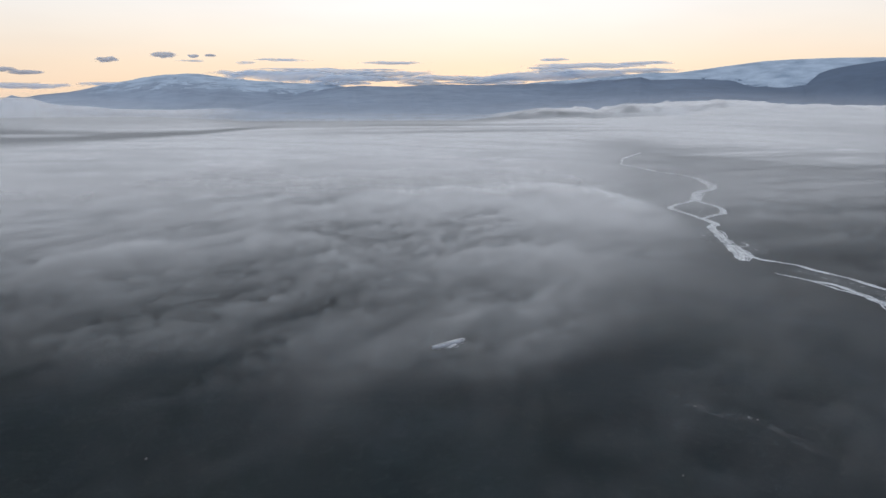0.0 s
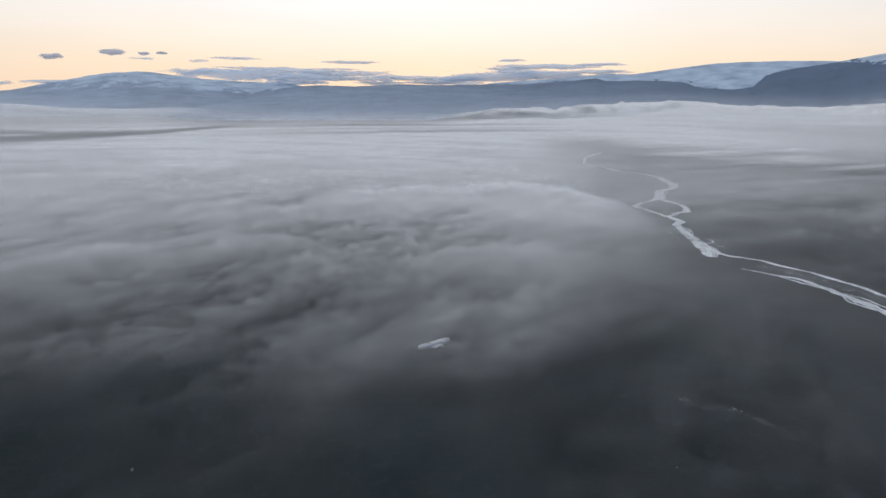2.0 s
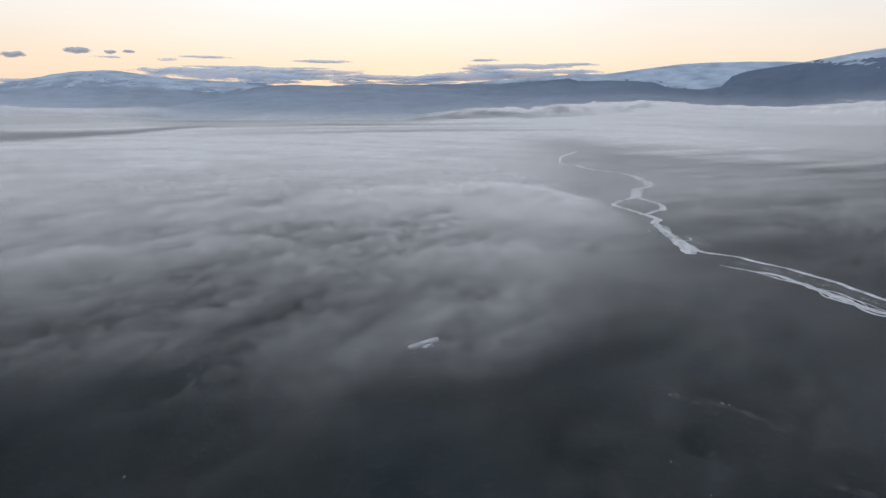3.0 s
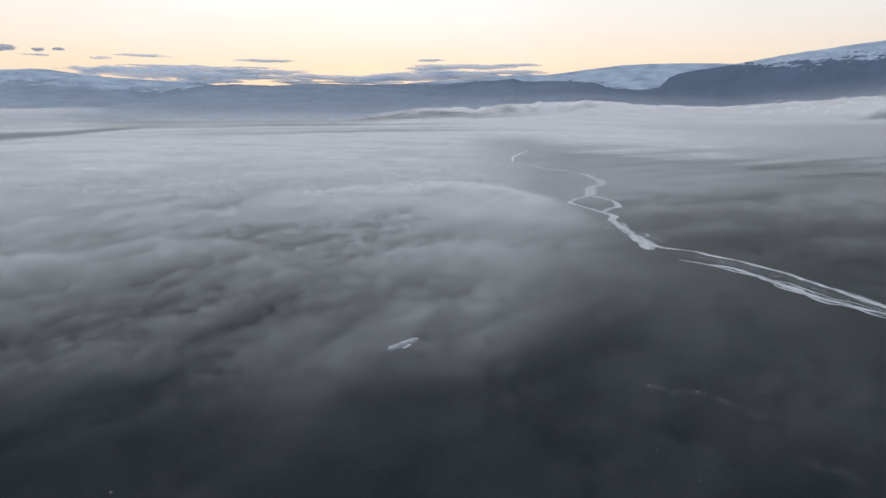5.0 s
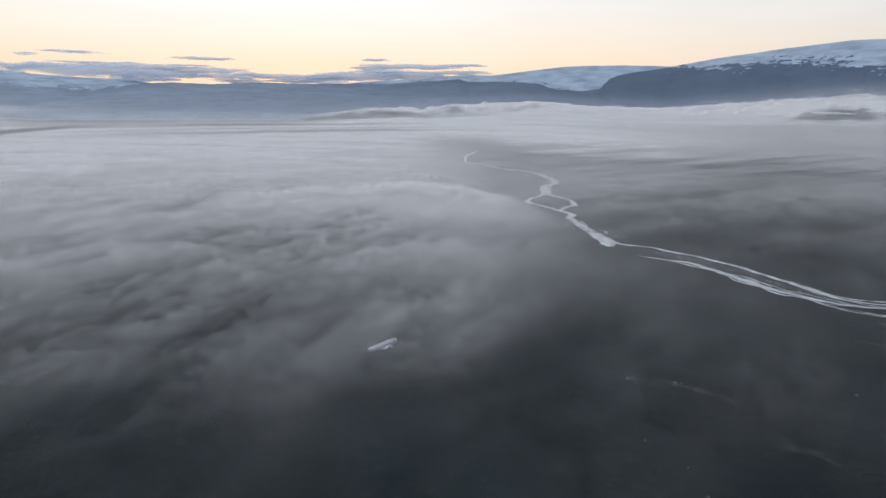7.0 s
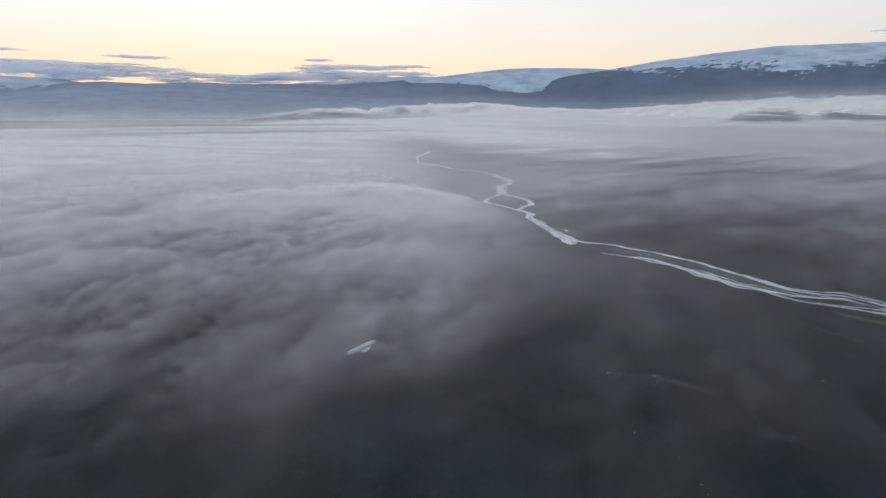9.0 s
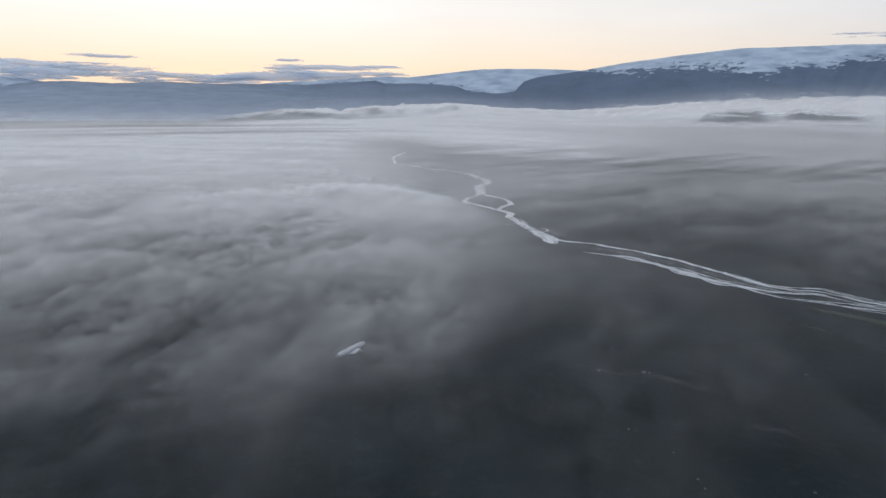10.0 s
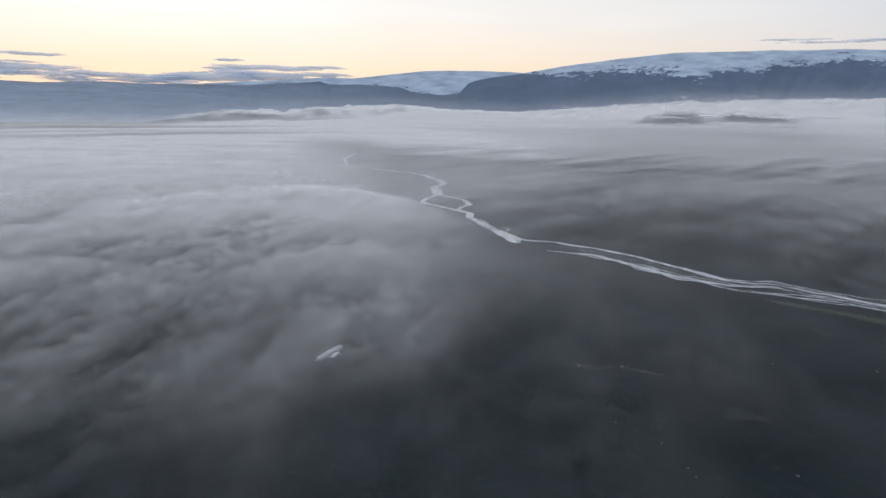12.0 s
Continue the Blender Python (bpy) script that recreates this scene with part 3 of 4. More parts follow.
def fog_cover(X, Y):
    """Share of the ground that the fog hides, from 0 to 1, in plan."""
    Rr = np.hypot(X, Y)
    deg = np.degrees(np.arctan2(X, Y))
    west = table(np.log(Rr), " ".join("%.3f:%.3f" % (math.log(r), a) for r, a in ((60, 0.018), (100, 0.034), (135, 0.052), (160, 0.078), (180, 0.108), (212, 0.155), (245, 0.20), (290, 0.265), (350, 0.365), (420, 0.475), (560, 0.67), (740, 0.84), (900, 0.90), (1060, 0.95), (1370, 0.96), (2500, 0.9))))
    east = table(np.log(Rr), " ".join("%.3f:%.3f" % (math.log(r), a) for r, a in ((60, 0.008), (120, 0.026), (200, 0.058), (250, 0.085), (350, 0.14), (420, 0.18), (560, 0.30), (740, 0.47), (900, 0.71), (1060, 0.87), (1370, 0.95), (2500, 0.95))))
    edge = table(Y, "0:-60 100:-25 135:-5 165:18 200:55 221:70 258:99 283:113 324:132 375:155 420:160 565:158 640:172 800:190 940:205 1014:222 1300:330 2000:700")
    warp = (fbm(X / 90, Y / 90, 61, 2) - 0.5) * (10 + 0.05 * Rr) + (fbm(X / 24, Y / 24, 63, 3, 0.6) - 0.5) * (12 + 0.05 * Rr)
    wide = (11 + 0.058 * Rr) * (1 + 0.9 * (1 - smooth(230, 340, Y))) * (1 - 0.45 * np.exp(-((Y - 420) / 90) ** 2))
    inside = 1 / (1 + np.exp(-(edge + warp - X) / (0.5 * wide)))
    cover = east + (west - east) * inside
    drift = fbm((0.62 * X + 0.78 * Y) / 95, (0.62 * Y - 0.78 * X) / 34, 177, 5, 0.55) - 0.5
    cover = cover * np.clip(1 + 1.9 * drift * (1 - smooth(230, 330, Rr)), 0.6, 1.9)
    for x, y, sx, sy, share in BILLOWS:
        cover = cover * (1 + share * np.exp(-((X - x) / sx) ** 2 - ((Y - y) / sy) ** 2))
    cover = cover * (1 - 0.35 * np.exp(-((X - 290) / 70) ** 2 - ((Y - 900) / 170) ** 2))
    cover = cover * (1 - 0.36 * smooth(24, 46, deg) * (1 - smooth(1400, 2200, Rr)))
    hair = fbm((0.978 * X + 0.208 * Y) / 150, (0.978 * Y - 0.208 * X) / 22, 131, 5, 0.6) - 0.5
    cover = cover * np.maximum(0.25, 1 + 1.5 * hair * smooth(12, 24, deg) * smooth(260, 420, Rr) * (1 - smooth(750, 1200, Rr)))
    band = fbm(deg * 0.06 + 7, np.log(Rr) * 9 + 0.01 * deg, 83, 4, 0.6) - 0.5
    cover = cover * (1 + 0.55 * band * smooth(900, 1500, Rr))
    thread = fbm(deg * 0.16 + 3, np.log(Rr) * 34 + 0.25 * deg, 87, 4, 0.6) - 0.5
    cover = cover * (1 + 0.5 * thread * smooth(420, 620, Rr) * (1 - smooth(1000, 1400, Rr)))
    cover = cover * (1 - 0.2 * smooth(1400, 1900, Rr) * (1 - smooth(-20, -8, deg)))
    cover = cover * (1 - 0.12 * smooth(450, 650, Rr) * (1 - smooth(-30, -18, deg)))
    cover = cover * (1 - 0.2 * np.exp(-((Rr - 2250) / 70) ** 2) * smooth(4, 7, deg) * (1 - smooth(18, 23, deg)))
    for r0, wr, b0, deep in ((1290, 46, 2, 0.45), (1410, 30, 0, 0.3), (1560, 60, -2, 0.45)):
        line = np.exp(-((Rr - r0 - 4 * (deg - b0) - 60 * (fbm(deg / 5, deg * 0, int(r0), 3) - 0.5)) / wr) ** 2) * np.exp(-((deg - b0) / 15) ** 4)
        cover = cover * (1 - deep * line)
    dip_at = table(deg, "-60:1450 -35:1370 -28:1290 -22:1340 -15:1540") + 50 * (fbm(deg / 4, deg * 0, 93, 3) - 0.5)
    dip = np.exp(-((Rr - dip_at) / table(deg, "-35:280 -28:150 -22:85 -15:50")) ** 4) * (1 - smooth(-18, -12, deg))
    dip = dip * (1 - 0.7 * np.exp(-((Rr - dip_at - 40) / 35) ** 2) * (1 - smooth(-31, -28, deg)))
    cover = cover * (1 - 0.12 * smooth(-20, -90, X) * (1 - smooth(500, 800, Rr)))
    return np.clip(cover * (1 - 0.58 * dip) - 0.006, 0, 0.985), Rr, deg, np.maximum(0.22 + 0.78 * smooth(0.55, 1.0, inside), 0.9 * (1 - smooth(170, 260, Rr))) * (1 - 0.6 * np.exp(-((X - 95) / 90) ** 2 - ((Y - 410) / 75) ** 2))


def crest_height(X, Y, rows, steep, gentle):
    """A long crest: its height over the bank at each place."""
    line = curve_points(rows, 5.0)
    d = np.gradient(line[:, :2], axis=0)
    d /= np.linalg.norm(d, axis=1)[:, None] + 1e-9
    best, side_of, high = np.full(X.shape, 1e9), np.zeros(X.shape), np.zeros(X.shape)
    ends = np.minimum(1, np.minimum(np.linspace(0, 5, len(line)), np.linspace(5, 0, len(line))))
    for (x, y, h), (tx, ty), e in zip(line, d, ends):
        far_off = np.hypot(X - x, Y - y)
        nearer = far_off < best
        best = np.where(nearer, far_off, best)
        side_of = np.where(nearer, (Y - y) * tx - (X - x) * ty, side_of)
        high = np.where(nearer, h * e, high)
    return high * np.where(side_of > 0, np.exp(-(best / steep) ** 2), np.exp(-(best / gentle) ** 1.5))


def near_fog(layers):
    """Level sheets through the bank near the camera; each is thick where the bank's top stands above it."""
    B, R, X, Y = polar(-66, 84, 340, np.geomspace(72, 900, 190))
    Y = Y - 20
    cover, Rr, deg, lively = fog_cover(X, Y)
    wx, wy = fbm(X / 45, Y / 45, 75) - 0.5, fbm(X / 45, Y / 45, 76) - 0.5
    wx2, wy2 = fbm(X / 17, Y / 17, 78, 3) - 0.5, fbm(X / 17, Y / 17, 79, 3) - 0.5
    Xw, Yw = X + 16 * wx + 10 * wx2 * (1 - smooth(230, 430, Rr)), Y + 16 * wy + 10 * wy2 * (1 - smooth(230, 430, Rr))
    U, V = 0.68 * X + 0.73 * Y, 0.68 * Y - 0.73 * X
    calm = 1 - 0.65 * smooth(460, 850, Rr)
    top = 7.0 + 4.0 * smooth(200, 700, Rr)
    for name, rows in CRESTS.items():
        top = top + 1.3 * crest_height(Xw, Yw, rows, 7 if name != "lobe" else 14, 38 if name != "lobe" else 60)
    for x, y, along, across, deep in HOLLOWS:
        u, v = 0.68 * (Xw - x) + 0.73 * (Yw - y), 0.68 * (Yw - y) - 0.73 * (Xw - x)
        top = top - deep * np.exp(-(u / along) ** 2 - (v / across) ** 2)
    wide_roll = fbm(U / 66 + 0.8 * wx, V / 36 + 0.8 * wy, 71, 5, 0.55) - 0.5
    puff = np.abs(2 * fbm(U / 32 + 1.2 * wy, V / 22 + 1.2 * wx, 77, 5, 0.55) - 1) - 0.25
    top = top + calm * (5.0 * wide_roll + 6.5 * puff) * lively
    top = 0.63 * top
    fade = 1 - smooth(620, 890, Rr)
    tau = -np.log(1 - np.minimum(cover, 0.93)) * (1.85 + 0.6 * smooth(450, 700, Rr)) / layers * fade
    Zs, above = [], []
    for k in range(layers):
        z = 0.8 + 1.22 * k + 0.28 * (top - 5) * smooth(0, 4, k + 0 * top)
        Zs.append(np.maximum(z, 0.5))
        above.append(top - Zs[-1])
    return X, Y, Zs, above, tau, calm * np.maximum(0.2 + 0.8 * lively, smooth(20, 60, X - 170)) * (1 + 0.5 * np.exp(-((X + 20) / 90) ** 2 - ((Y - 420) / 80) ** 2)) * (1 - 0.6 * np.exp(-((X - 90) / 50) ** 2 - ((Y - 295) / 50) ** 2))


def fog_mesh(layers):
    Zs, Ds = [], []
    B, R, X, Y = polar(-80, 96, 400, np.geomspace(480, 4300, 130))
    Y = Y - 20
    cover, Rr, deg, lively = fog_cover(X, Y)
    cover = 1 - (1 - cover) ** smooth(520, 800, Rr)
    far_top = table(deg, "-85:70 -35:77 -33:77 -31.4:48 -27.5:30 -23:23 -19:28 -17:23 -14:20 0:16 4:12 8.4:22 12.4:37 13.4:24 16.7:43 20:55 23:60 27:52 30:45 35:43 37:52 39:62 41:70 43.6:82 46:91 48:101 53:113 57:123 63:132 100:130")
    rise = smooth(1300, 2900, Rr)
    top = 5.5 + 12.5 * smooth(200, 1300, Rr)
    top = top * (1 - rise) + far_top * rise
    past = smooth(33, 43, deg)
    top = np.where(Rr > 2900, 88 + (top - 88) * (1 + past * (Rr - 2900) / 2900) + 0.012 * (Rr - 2900) * past, top)
    cover = cover * (1 - past * smooth(2900, 3500, Rr))
    behind_hill = smooth(2390, 2490, Rr)
    hill = hill_height(X, Y)
    brow = table(deg, "4:2430 10:2450 17:2550 24:2600") - Rr
    flank = smooth(5, 16, hill) * smooth(12, 45, brow) * smooth(4, 7, deg) * (1 - smooth(20, 27, deg))
    streaky = smooth(0.40, 0.62, fbm(deg * 0.35 + 3, Rr / 34 + deg * 0.12, 103, 4, 0.55))
    cover = cover * (1 - smooth(8, 25, hill) * smooth(38, 42, deg) * (0.38 - 0.38 * streaky))
    cover = cover * (1 - (0.5 - 0.2 * smooth(12, 15, deg)) * flank * smooth(0.35, 0.6, fbm(deg * 0.9, Rr / 90, 97, 4, 0.55)))
    top = top * (1 - 0.7 * (1 - behind_hill) * smooth(1900, 2300, Rr) * smooth(4, 7, deg) * (1 - smooth(20, 25, deg)))
    top = top * (1 + 0.2 * smooth(1600, 2600, Rr) * (fbm(deg * 0.55, Rr / 260, 57, 4, 0.55) - 0.5))
    top = top + smooth(1900, 2700, Rr) * smooth(6, 14, deg) * (34 * (fbm(deg * 1.6, Rr / 120, 59, 5, 0.6) - 0.52))
    bearing_gap = smooth(-23, -16, deg) * (1 - smooth(2, 9, deg))
    cover = cover * (1 - bearing_gap * smooth(1550, 2300, Rr) * 0.86)
    brink = 1510 + 90 * (fbm(deg / 6, deg * 0, 191, 3) - 0.5)
    cover = cover * (1 - 0.3 * smooth(-22, -14, deg) * (1 - smooth(0, 6, deg)) * smooth(0, 90, Rr - brink) * (1 - smooth(2100, 2500, Rr)))
    cover = cover * (1 - smooth(3300, 4200, Rr))
    wx, wy = fbm(X / 45, Y / 45, 75) - 0.5, fbm(X / 45, Y / 45, 76) - 0.5
    U, V = 0.80 * X + 0.60 * Y, 0.80 * Y - 0.60 * X
    fine_share = 0.6 + 0.4 * smooth(230, 360, Rr)

    def rolls(Ua, Va):
        """Rounded rolls of fog with narrow creases between them."""
        wide_roll = fbm(Ua / 70 + 0.8 * wx, Va / 38 + 0.8 * wy, 71, 5, 0.55)
        crease = np.abs(2 * fbm(Ua / 42 + 0.8 * wy, Va / 27 + 0.8 * wx, 77, 4, 0.5) - 1)
        tuft = np.abs(2 * fbm(Ua / 19 + 1.2 * wx, Va / 13 + 1.2 * wy, 79, 3, 0.5) - 1)
        return 0.62 * (wide_roll - 0.5) + fine_share * 0.34 * (crease - 0.24) + 0.30 * smooth(260, 380, Rr) * (tuft - 0.22)
    lean = rolls(U, V)
    lean = rolls(U - 8 * lean, V - 24 * lean)
    hump = rolls(U - 8 * lean, V - 24 * lean)
    calm = 1 - 0.94 * smooth(330, 950, Rr)
    swell = (1 - 0.8 * smooth(330, 800, Rr)) * lively
    for k in range(layers):
        h = (k + 1) / layers
        shift = fbm(X / 40, Y / 28, 90 + k, 4, 0.5) - 0.5
        m = np.clip(1 + calm * (1.8 - 0.15 * (1 - smooth(200, 320, Rr))) * lively * (hump + 0.15 * shift), 0.0, 3.0)
        share = 1 / layers
        Ds.append(1 - (1 - np.clip(cover * m, 0, 0.985)) ** share)
        z = top + 1.8 * (h - 1) + (11.5 * hump + 0.4 * shift) * calm * swell + 3 * (1 - smooth(880, 1300, Rr))
        if k >= layers - 5:
            z = np.maximum(z, (hill + 2.5 + 2.2 * (k - layers + 5)) * (hill > 6))
        Zs.append(np.maximum(z, 0.7 + 0.2 * k))
    return X, Y, Zs, Ds, 0.12 + 0.5 * calm * (0.6 + 0.5 * smooth(200, 340, Rr)) * lively


LAYERS = 10
fx, fy, fz, fd, ruffle = fog_mesh(LAYERS)
rim = np.ones(fx.shape)
rim[:, :8] = np.linspace(0, 1, 8)
rim[:, -8:] = np.linspace(1, 0, 8)
rim[:6] = np.linspace(0, 1, 6)[:, None]
limit = 0.245 + 0 * fx          # the most that one layer hides
fog_bank = tagged(new("fog_bank"), "low grey ground fog drifting over dark sand plain", "fog", kind="stuff")
for k in range(LAYERS):
    layer = new("fog_layer", grid_mesh("fog_layer", fx, fy, fz[k], FOG, {"thickness": fd[k] * rim, "ruffle": ruffle, "limit": limit}, keep=fd[k] * rim > 1e-4))
    layer.parent = fog_bank
    tagged(layer, kind="stuff")

SHEETS = 9
nx, ny, nz, na, nt, nr = near_fog(SHEETS)
rim = np.ones(nx.shape)
rim[:, :8] = np.linspace(0, 1, 8)
rim[:, -8:] = np.linspace(1, 0, 8)
rim[:8] = np.linspace(0, 1, 8)[:, None]
for k in range(SHEETS):
    layer = new("fog_layer", grid_mesh("fog_layer", nx, ny, nz[k], FOG_BANK, {"depth": na[k], "tau": nt * rim, "ruffle": nr}, keep=(nt * rim > 1e-5) & (na[k] > -7)))
    layer.parent = fog_bank
    tagged(layer, kind="stuff")

# thin mist against the mountains' feet
deg, rise_up = np.meshgrid(np.linspace(-40, 80, 240), np.linspace(0, 1, 14))
foot = table(deg, "-40:2850 -24:2500 -17:2080 2:2080 8:2400 34:2600 80:2600")
low = table(deg, "-40:60 -31:40 -23:15 -19:25 -14:4 2:0 8:12 14:30 23:48 35:36 41:68 48:100 57:112 80:115")
for k, (reach, most_cover) in enumerate(((60, 0.18), (100, 0.08))):
    Rm = foot + 60 * k + 230 * rise_up
    Zm = low + reach * rise_up + 8 * (fbm(deg * 0.5, rise_up * 2, 151 + k, 4) - 0.5)
    Dm = most_cover * (1 - rise_up) ** 1.2 * smooth(0, 0.12, rise_up) * smooth(-40, -34, deg) * (1 - smooth(72, 80, deg))
    mist = new("mist", grid_mesh("mist", Rm * np.sin(np.radians(deg)), Rm * np.cos(np.radians(deg)), Zm, FOG, {"thickness": Dm, "ruffle": 0.3 + 0 * Dm, "limit": 0.236 + 0 * Dm}))
    mist.parent = fog_bank
    tagged(mist, kind="stuff")

# ---- clouds low over the mountains ----


def lens(bearing, height, width, thick, dense, dist, seed):
    """One flat lens of cloud, domed towards the viewer, thinning out to its rim."""
    u, v = np.meshgrid(np.linspace(-1, 1, 48), np.linspace(-1, 1, 16))
    b = radians(bearing) + u * radians(width / 2)
    wave = fbm(u * 3 + seed, v * 0.5 + seed, 100 + seed, 4) - 0.5
    r = dist - 60 * (1 - u * u) * (1 - v * v)
    Z = height + 0.6 * thick * (v + 0.7 * wave)
    puff = fbm(u * width * 1.2 + seed, v * thick / 26 + 3 * seed, 140 + seed, 5, 0.6) - 0.5
    rad = np.sqrt(u * u + v * v)
    D = np.clip(1.25 * dense * np.clip(1.15 - rad ** 1.7, 0, 1) + 0.7 * puff, 0, 1.3) * smooth(1.0, 0.5, rad)
    return r * np.sin(b), r * np.cos(b), Z, D


def cloud(label, lenses, dist=4600, seed=0, name="cloud", mat=CLOUD):
    bits = [lens(*l, dist + 6 * k, seed + k) for k, l in enumerate(lenses)]
    me = None
    for X, Y, Z, D in bits:
        m = grid_mesh(name, X, Y, Z, mat, {"thickness": D})
        if me is None:
            me = m
        else:
            bm = bmesh.new()
            bm.from_mesh(me)
            bm.from_mesh(m)
            bm.to_mesh(me)
            bm.free()
            bpy.data.meshes.remove(m)
    return tagged(new(name, me), label, "cloud" if name == "cloud" else "fog", "evening clouds" if name == "cloud" else "fog streaks", "structure")


SMALL = "small dark lens-shaped evening cloud"
STRIP = "thin grey streak of evening cloud"
BANK = "long grey cloud bank resting on the mountains"
CLOUDS = [
    (SMALL, 4600, [(-27.5, 312, 2.2, 36, 1.3)]), (SMALL, 4600, [(-23.4, 348, 2.5, 42, 1.3)]), (SMALL, 4600, [(-21.1, 343, 1.2, 24, 1.3)]), (SMALL, 4600, [(-19.8, 349, 1.2, 20, 1.3)]),
    (SMALL, 4600, [(-34.6, 240, 3.4, 34, 1.1), (-33.0, 226, 3.2, 28, 1.1)]), (STRIP, 4600, [(-33.4, 150, 9, 44, 1.0), (-27, 160, 8, 30, 0.8)]), (STRIP, 4600, [(-21.5, 312, 3.4, 16, 0.6)]),
    (STRIP, 4600, [(-14.0, 327, 6.5, 22, 0.8), (-17, 306, 2.4, 24, 0.7)]), (STRIP, 4600, [(-4.7, 312, 7.5, 26, 0.9)]),
    (BANK, 4600, [(-10.0, 250, 13, 50, 1.05), (-15, 238, 9, 36, 0.8), (-5.0, 240, 11, 46, 1.0), (0.5, 210, 9, 42, 0.9), (-13, 268, 8, 18, 0.8), (-6, 266, 8, 16, 0.7), (-2.5, 200, 9, 40, 0.9), (-8, 212, 10, 50, 0.9), (3, 195, 7, 30, 0.8), (-9.5, 178, 6, 34, 0.9), (-2, 180, 6, 30, 0.8), (2.5, 178, 8, 26, 0.8), (-1.5, 168, 5, 30, 1.2), (4.5, 176, 8, 30, 1.2), (-10, 168, 5, 26, 1.1), (-6.0, 200, 7, 30, 1.3), (-7.6, 176, 3.4, 26, 1.3)]),
    (BANK, 4250, [(-14.0, 212, 14, 80, 0.9), (-9, 200, 11, 56, 0.9), (-18, 226, 6, 40, 0.7), (-11, 180, 9, 40, 0.6)]),
    (BANK, 4600, [(13.0, 288, 13, 40, 1.1), (9.5, 272, 6, 26, 0.9), (17.5, 301, 6.5, 26, 0.9), (9.8, 331, 3.6, 24, 1.0)]),
    (BANK, 4240, [(8.0, 210, 12, 70, 1.1), (5.0, 190, 8, 50, 1.0), (13, 218, 10, 56, 1.0), (17, 238, 9, 40, 0.8), (11, 240, 9, 36, 0.9)]),
    (STRIP, 4600, [(56.5, 512, 8, 16, 0.6), (59.5, 494, 13, 16, 0.6), (63, 504, 8, 16, 0.6)]),
]
for k, (label, dist, lenses) in enumerate(CLOUDS):
    cloud(label, lenses, dist, 7 * k, mat=GLOOM if label == SMALL else CLOUD)
WISP = "thin pale streak of fog along the mountain foot"
for k, lenses in enumerate(([(46.5, 102, 6, 15, 0.40), (50.0, 115, 6, 13.5, 0.36)], [(49.5, 127, 8, 13.5, 0.36), (53.0, 134, 6, 12, 0.33), (51.5, 122, 5, 10.5, 0.33)], [(54.5, 121, 7, 13.5, 0.33), (58.5, 128, 6, 13.5, 0.33)], [(52.0, 108, 5, 13.5, 0.33)], [(39.5, 78, 5, 12, 0.33), (43.0, 90, 5, 12, 0.33)])):
    cloud(WISP, lenses, 2820, 200 + 5 * k, "fog_streak", PALE)
cloud("pale streak of fog lying across a dark hill", [(50.4, 65, 4.0, 9, 0.7), (52.6, 72, 4, 7, 0.6)], 1850, 240, "fog_streak", PALE)
cloud("pale streak of fog lying across a dark hill", [(47.0, 58, 4.5, 6, 0.9), (55.5, 66, 5, 6, 0.9)], 1850, 250, "fog_streak", PALE)

# ---- aircraft wreck ----


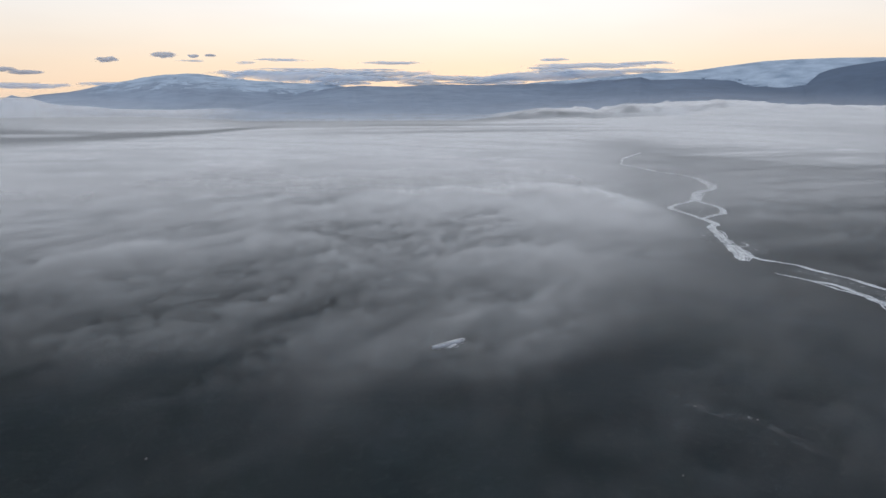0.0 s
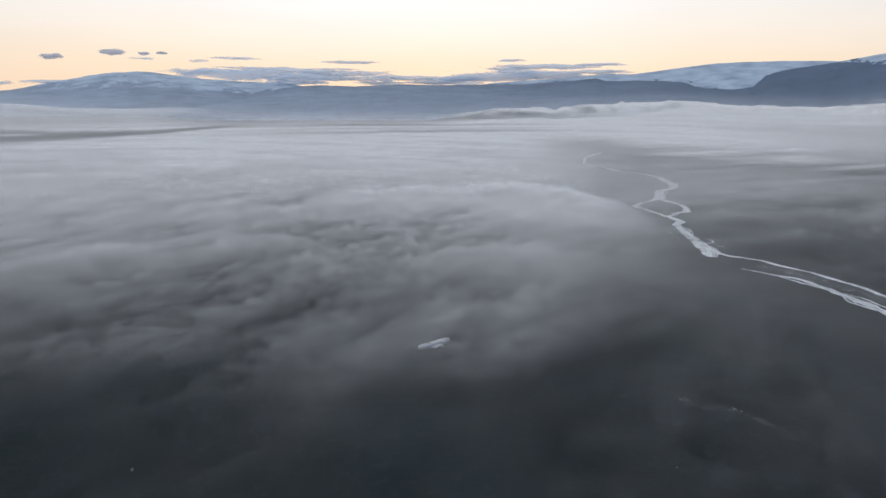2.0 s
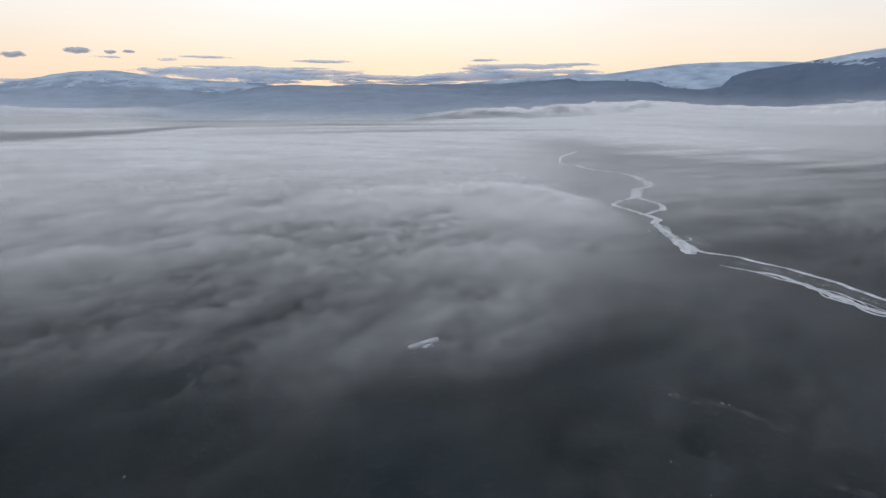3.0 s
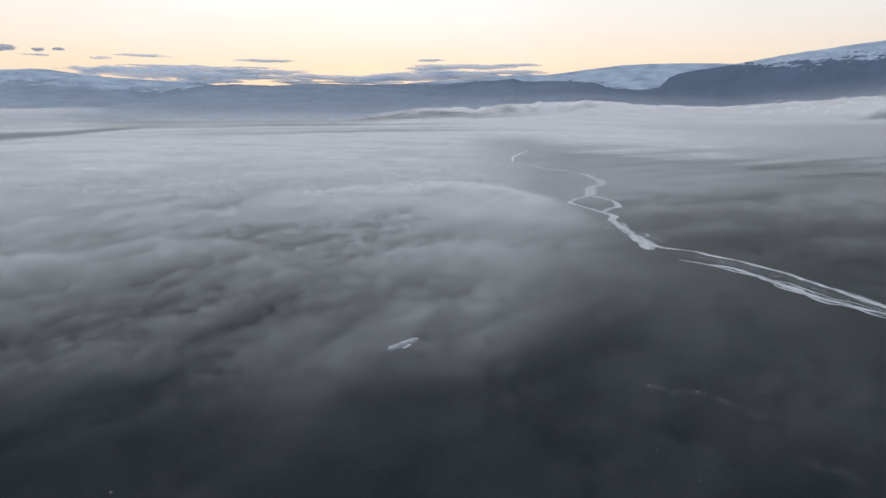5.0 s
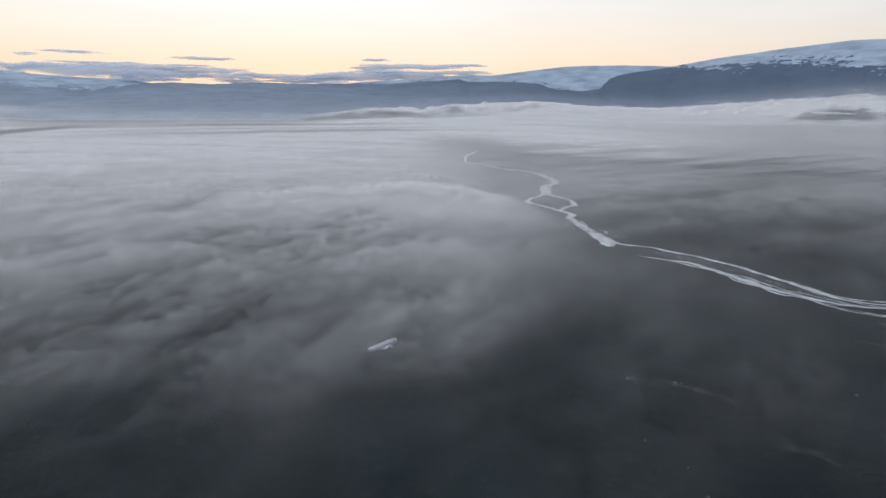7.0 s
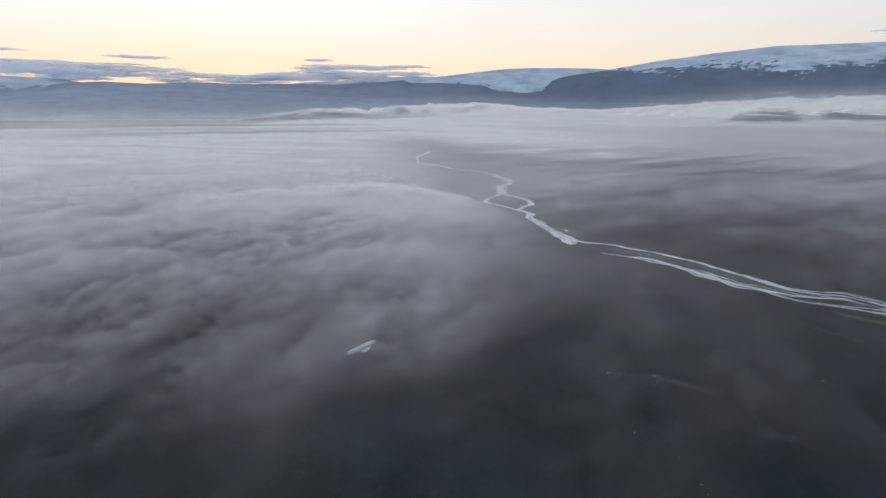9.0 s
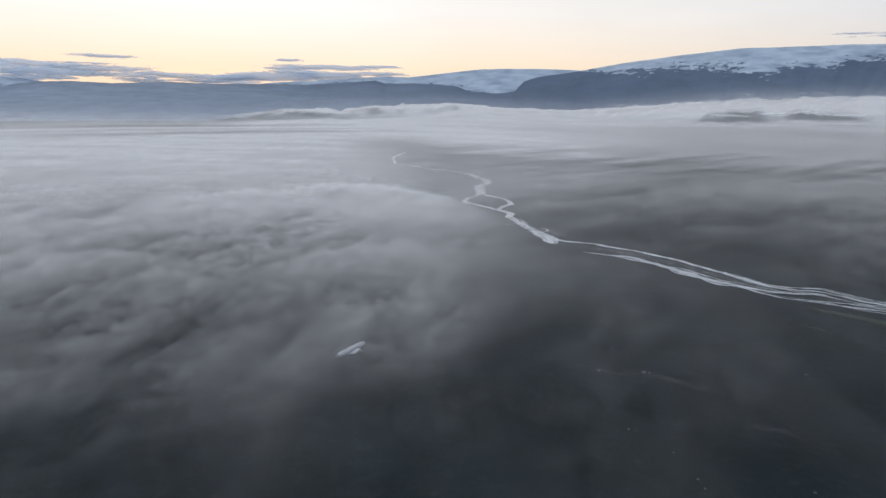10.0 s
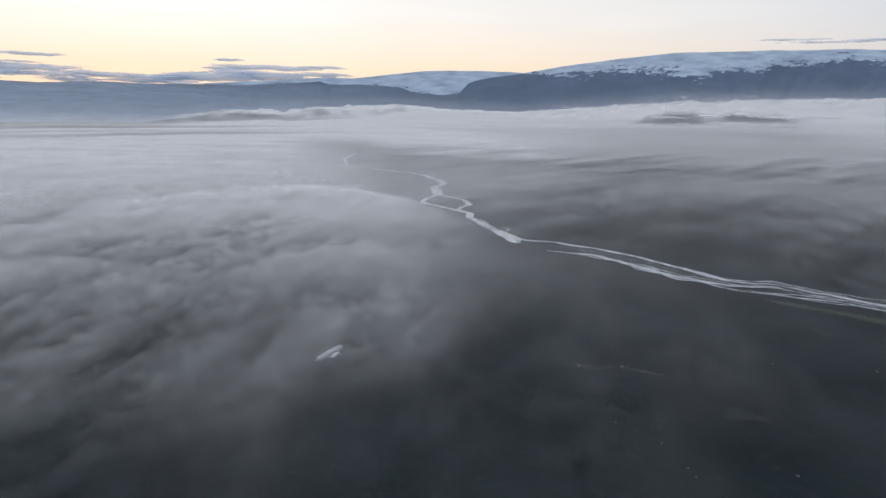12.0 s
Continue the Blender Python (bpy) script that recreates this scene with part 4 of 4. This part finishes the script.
def aircraft_wreck():
    """Stripped fuselage of a twin-engined airliner: nose and tail gone, stub wings left. Built along +x, nose at +x."""
    root = new("aircraft_wreck")
    L, n, seg = 13.8, 56, 28
    bm = bmesh.new()
    rings = []
    rnd = random.Random(4)
    for i in range(n + 1):
        u = i / n
        x = -L / 2 + L * u
        rw = 1.16 * (0.66 + 0.34 * min(1, u / 0.45)) * (1 - 0.30 * max(0, (u - 0.80) / 0.20) ** 1.5)
        rh = 1.16 * (0.70 + 0.30 * min(1, u / 0.45)) * (1 - 0.35 * max(0, (u - 0.80) / 0.20) ** 1.5)
        zc = 1.25 + 0.35 * (1 - min(1, u / 0.5))
        ring = []
        for j in range(seg):
            a = 2 * math.pi * j / seg
            torn = (rnd.random() - 0.5) * 0.5 if i in (0, n) else (rnd.random() - 0.5) * 0.02
            ring.append(bm.verts.new((x + torn, rw * math.cos(a), zc + rh * math.sin(a))))
        rings.append(ring)
    for i in range(n):
        for j in range(seg):
            window = i in (12, 16, 20, 24, 28, 32, 36) and j in (1, 12)
            door = 5 <= i <= 9 and j in (0, 1, 2, 27)
            hatch = (44 <= i <= 45 and j in (6, 7)) or (18 <= i <= 20 and j in (6, 7, 8))
            cockpit = i in (50, 51) and j in (3, 4, 9, 10)
            if window or door or hatch or cockpit:
                continue
            f = bm.faces.new((rings[i][j], rings[i][(j + 1) % seg], rings[i + 1][(j + 1) % seg], rings[i + 1][j]))
            f.smooth = True
    fuselage = part("fuselage", bm, ALU, root, "dented white fuselage shell with empty window openings")
    shell = fuselage.modifiers.new("shell", "SOLIDIFY")
    shell.thickness, shell.offset = 0.04, -1

    def slab(points, z0, z1, bevel=0.03):
        b2 = bmesh.new()
        lo = [b2.verts.new((x, y, z0)) for x, y in points]
        hi = [b2.verts.new((x, y, z1)) for x, y in points]
        b2.faces.new(lo[::-1])
        b2.faces.new(hi)
        m = len(points)
        for k in range(m):
            b2.faces.new((lo[k], lo[(k + 1) % m], hi[(k + 1) % m], hi[k]))
        bmesh.ops.bevel(b2, geom=b2.edges[:], offset=bevel, segments=2, affect="EDGES")
        return b2

    def wing(sign, start, span, lift=0.98):
        b2 = bmesh.new()
        prof = [(0.0, 0.0), (0.04, 0.09), (0.15, 0.16), (0.35, 0.19), (0.65, 0.12), (1.0, 0.01), (0.65, -0.04), (0.35, -0.07), (0.12, -0.07)]
        last = None
        for k in range(7):
            y = sign * (start + (span - start) * k / 6)
            chord = 4.3 - 0.2 * k / 6 + (rnd.random() - 0.5) * (0.9 if k == 6 else 0.0)
            ring = [b2.verts.new((2.6 - c * chord, y + (rnd.random() - 0.5) * (0.5 if k == 6 else 0), lift + t * chord * 0.9 + 0.06 * k)) for c, t in prof]
            if last:
                for j in range(len(prof)):
                    b2.faces.new((last[j], last[(j + 1) % len(prof)], ring[(j + 1) % len(prof)], ring[j]))
            else:
                b2.faces.new(ring)
            last = ring
        b2.faces.new(last[::-1])
        bmesh.ops.recalc_face_normals(b2, faces=b2.faces[:])
        return b2
    # inner wing section, whole, in a darker grey than the stub
    part("wing_root", wing(-1, 0.8, 1.22), GREY, root, "grey wing root, darker than the outer stub")
    part("wing_stub", wing(-1, 1.24, 3.2), ALU, root, "torn stub of the wing, white and scuffed")
    part("wing_stub", wing(1, 0.8, 1.7, 0.6), ALU, root, "torn stub of the wing, white and scuffed")
    for sign in (-1, 1):
        b2 = bmesh.new()
        bmesh.ops.create_cone(b2, cap_ends=True, segments=20, radius1=0.5, radius2=0.42, depth=1.2, matrix=Matrix.Translation((2.4, sign * (1.5 if sign < 0 else 1.3), 1.0 if sign < 0 else 0.75)) @ Matrix.Rotation(radians(90), 4, "Y"))
        bmesh.ops.bevel(b2, geom=b2.edges[:], offset=0.04, segments=2, affect="EDGES")
        part("engine_nacelle", b2, DARK, root, "empty blackened engine mount")
    part("cabin_floor", slab([(-6.3, -0.7), (6.0, -0.8), (6.0, 0.8), (-6.3, 0.7)], 0.55, 0.62), DARK, root, "bare dark cabin floor")
    b2 = bmesh.new()
    bmesh.ops.create_cone(b2, cap_ends=True, segments=24, radius1=0.66, radius2=0.64, depth=0.08, matrix=Matrix.Translation((6.45, 0, 1.22)) @ Matrix.Rotation(radians(90), 4, "Y"))
    part("nose_bulkhead", b2, DARK, root, "exposed dark nose bulkhead")
    b2 = slab([(-2.6, -0.05), (-5.8, -0.05), (-5.8, 0.05), (-2.6, 0.05)], 2.62, 2.74, 0.02)
    part("fin_root", b2, ALU, root)
    return root


wreck = aircraft_wreck()
tagged(wreck, "stripped white aircraft fuselage wreck lying on black sand", "aircraft wreck")
wreck.matrix_basis = pose(2.0, 212.3, -0.88, 3, -1.5, 33)

# ---- boulders, dry silt lines and moss ----


def boulder(x, y, size, seed):
    bm = bmesh.new()
    bmesh.ops.create_icosphere(bm, subdivisions=2, radius=size)
    for v in bm.verts:
        k = 1 + 0.5 * (noise.noise(v.co / size * 1.3 + Vector((seed, 0, 0))))
        v.co = Vector((v.co.x * k * 1.25, v.co.y * k, v.co.z * k * 0.65))
    ob = part("boulder", bm, STONE)
    ob.location = (x, y, size * 0.22)
    ob.rotation_euler = (0, 0, seed * 1.7)
    return tagged(ob, "pale weathered boulder on black sand", "boulder", "scattered boulders")


for k, (x, y, s) in enumerate([(87.4, 158.9, 0.8), (74.4, 165.8, 0.6), (-75.4, 139.1, 0.5), (89, 158, 0.4), (57.8, 106.8, 0.45), (58, 131.7, 0.4), (79.3, 92.3, 0.4), (163.6, 116.6, 0.7), (137.2, 137, 0.6), (56.6, 103.4, 0.35), (61, 118, 0.3)]):
    boulder(x, y, 0.75 * s, k + 1)
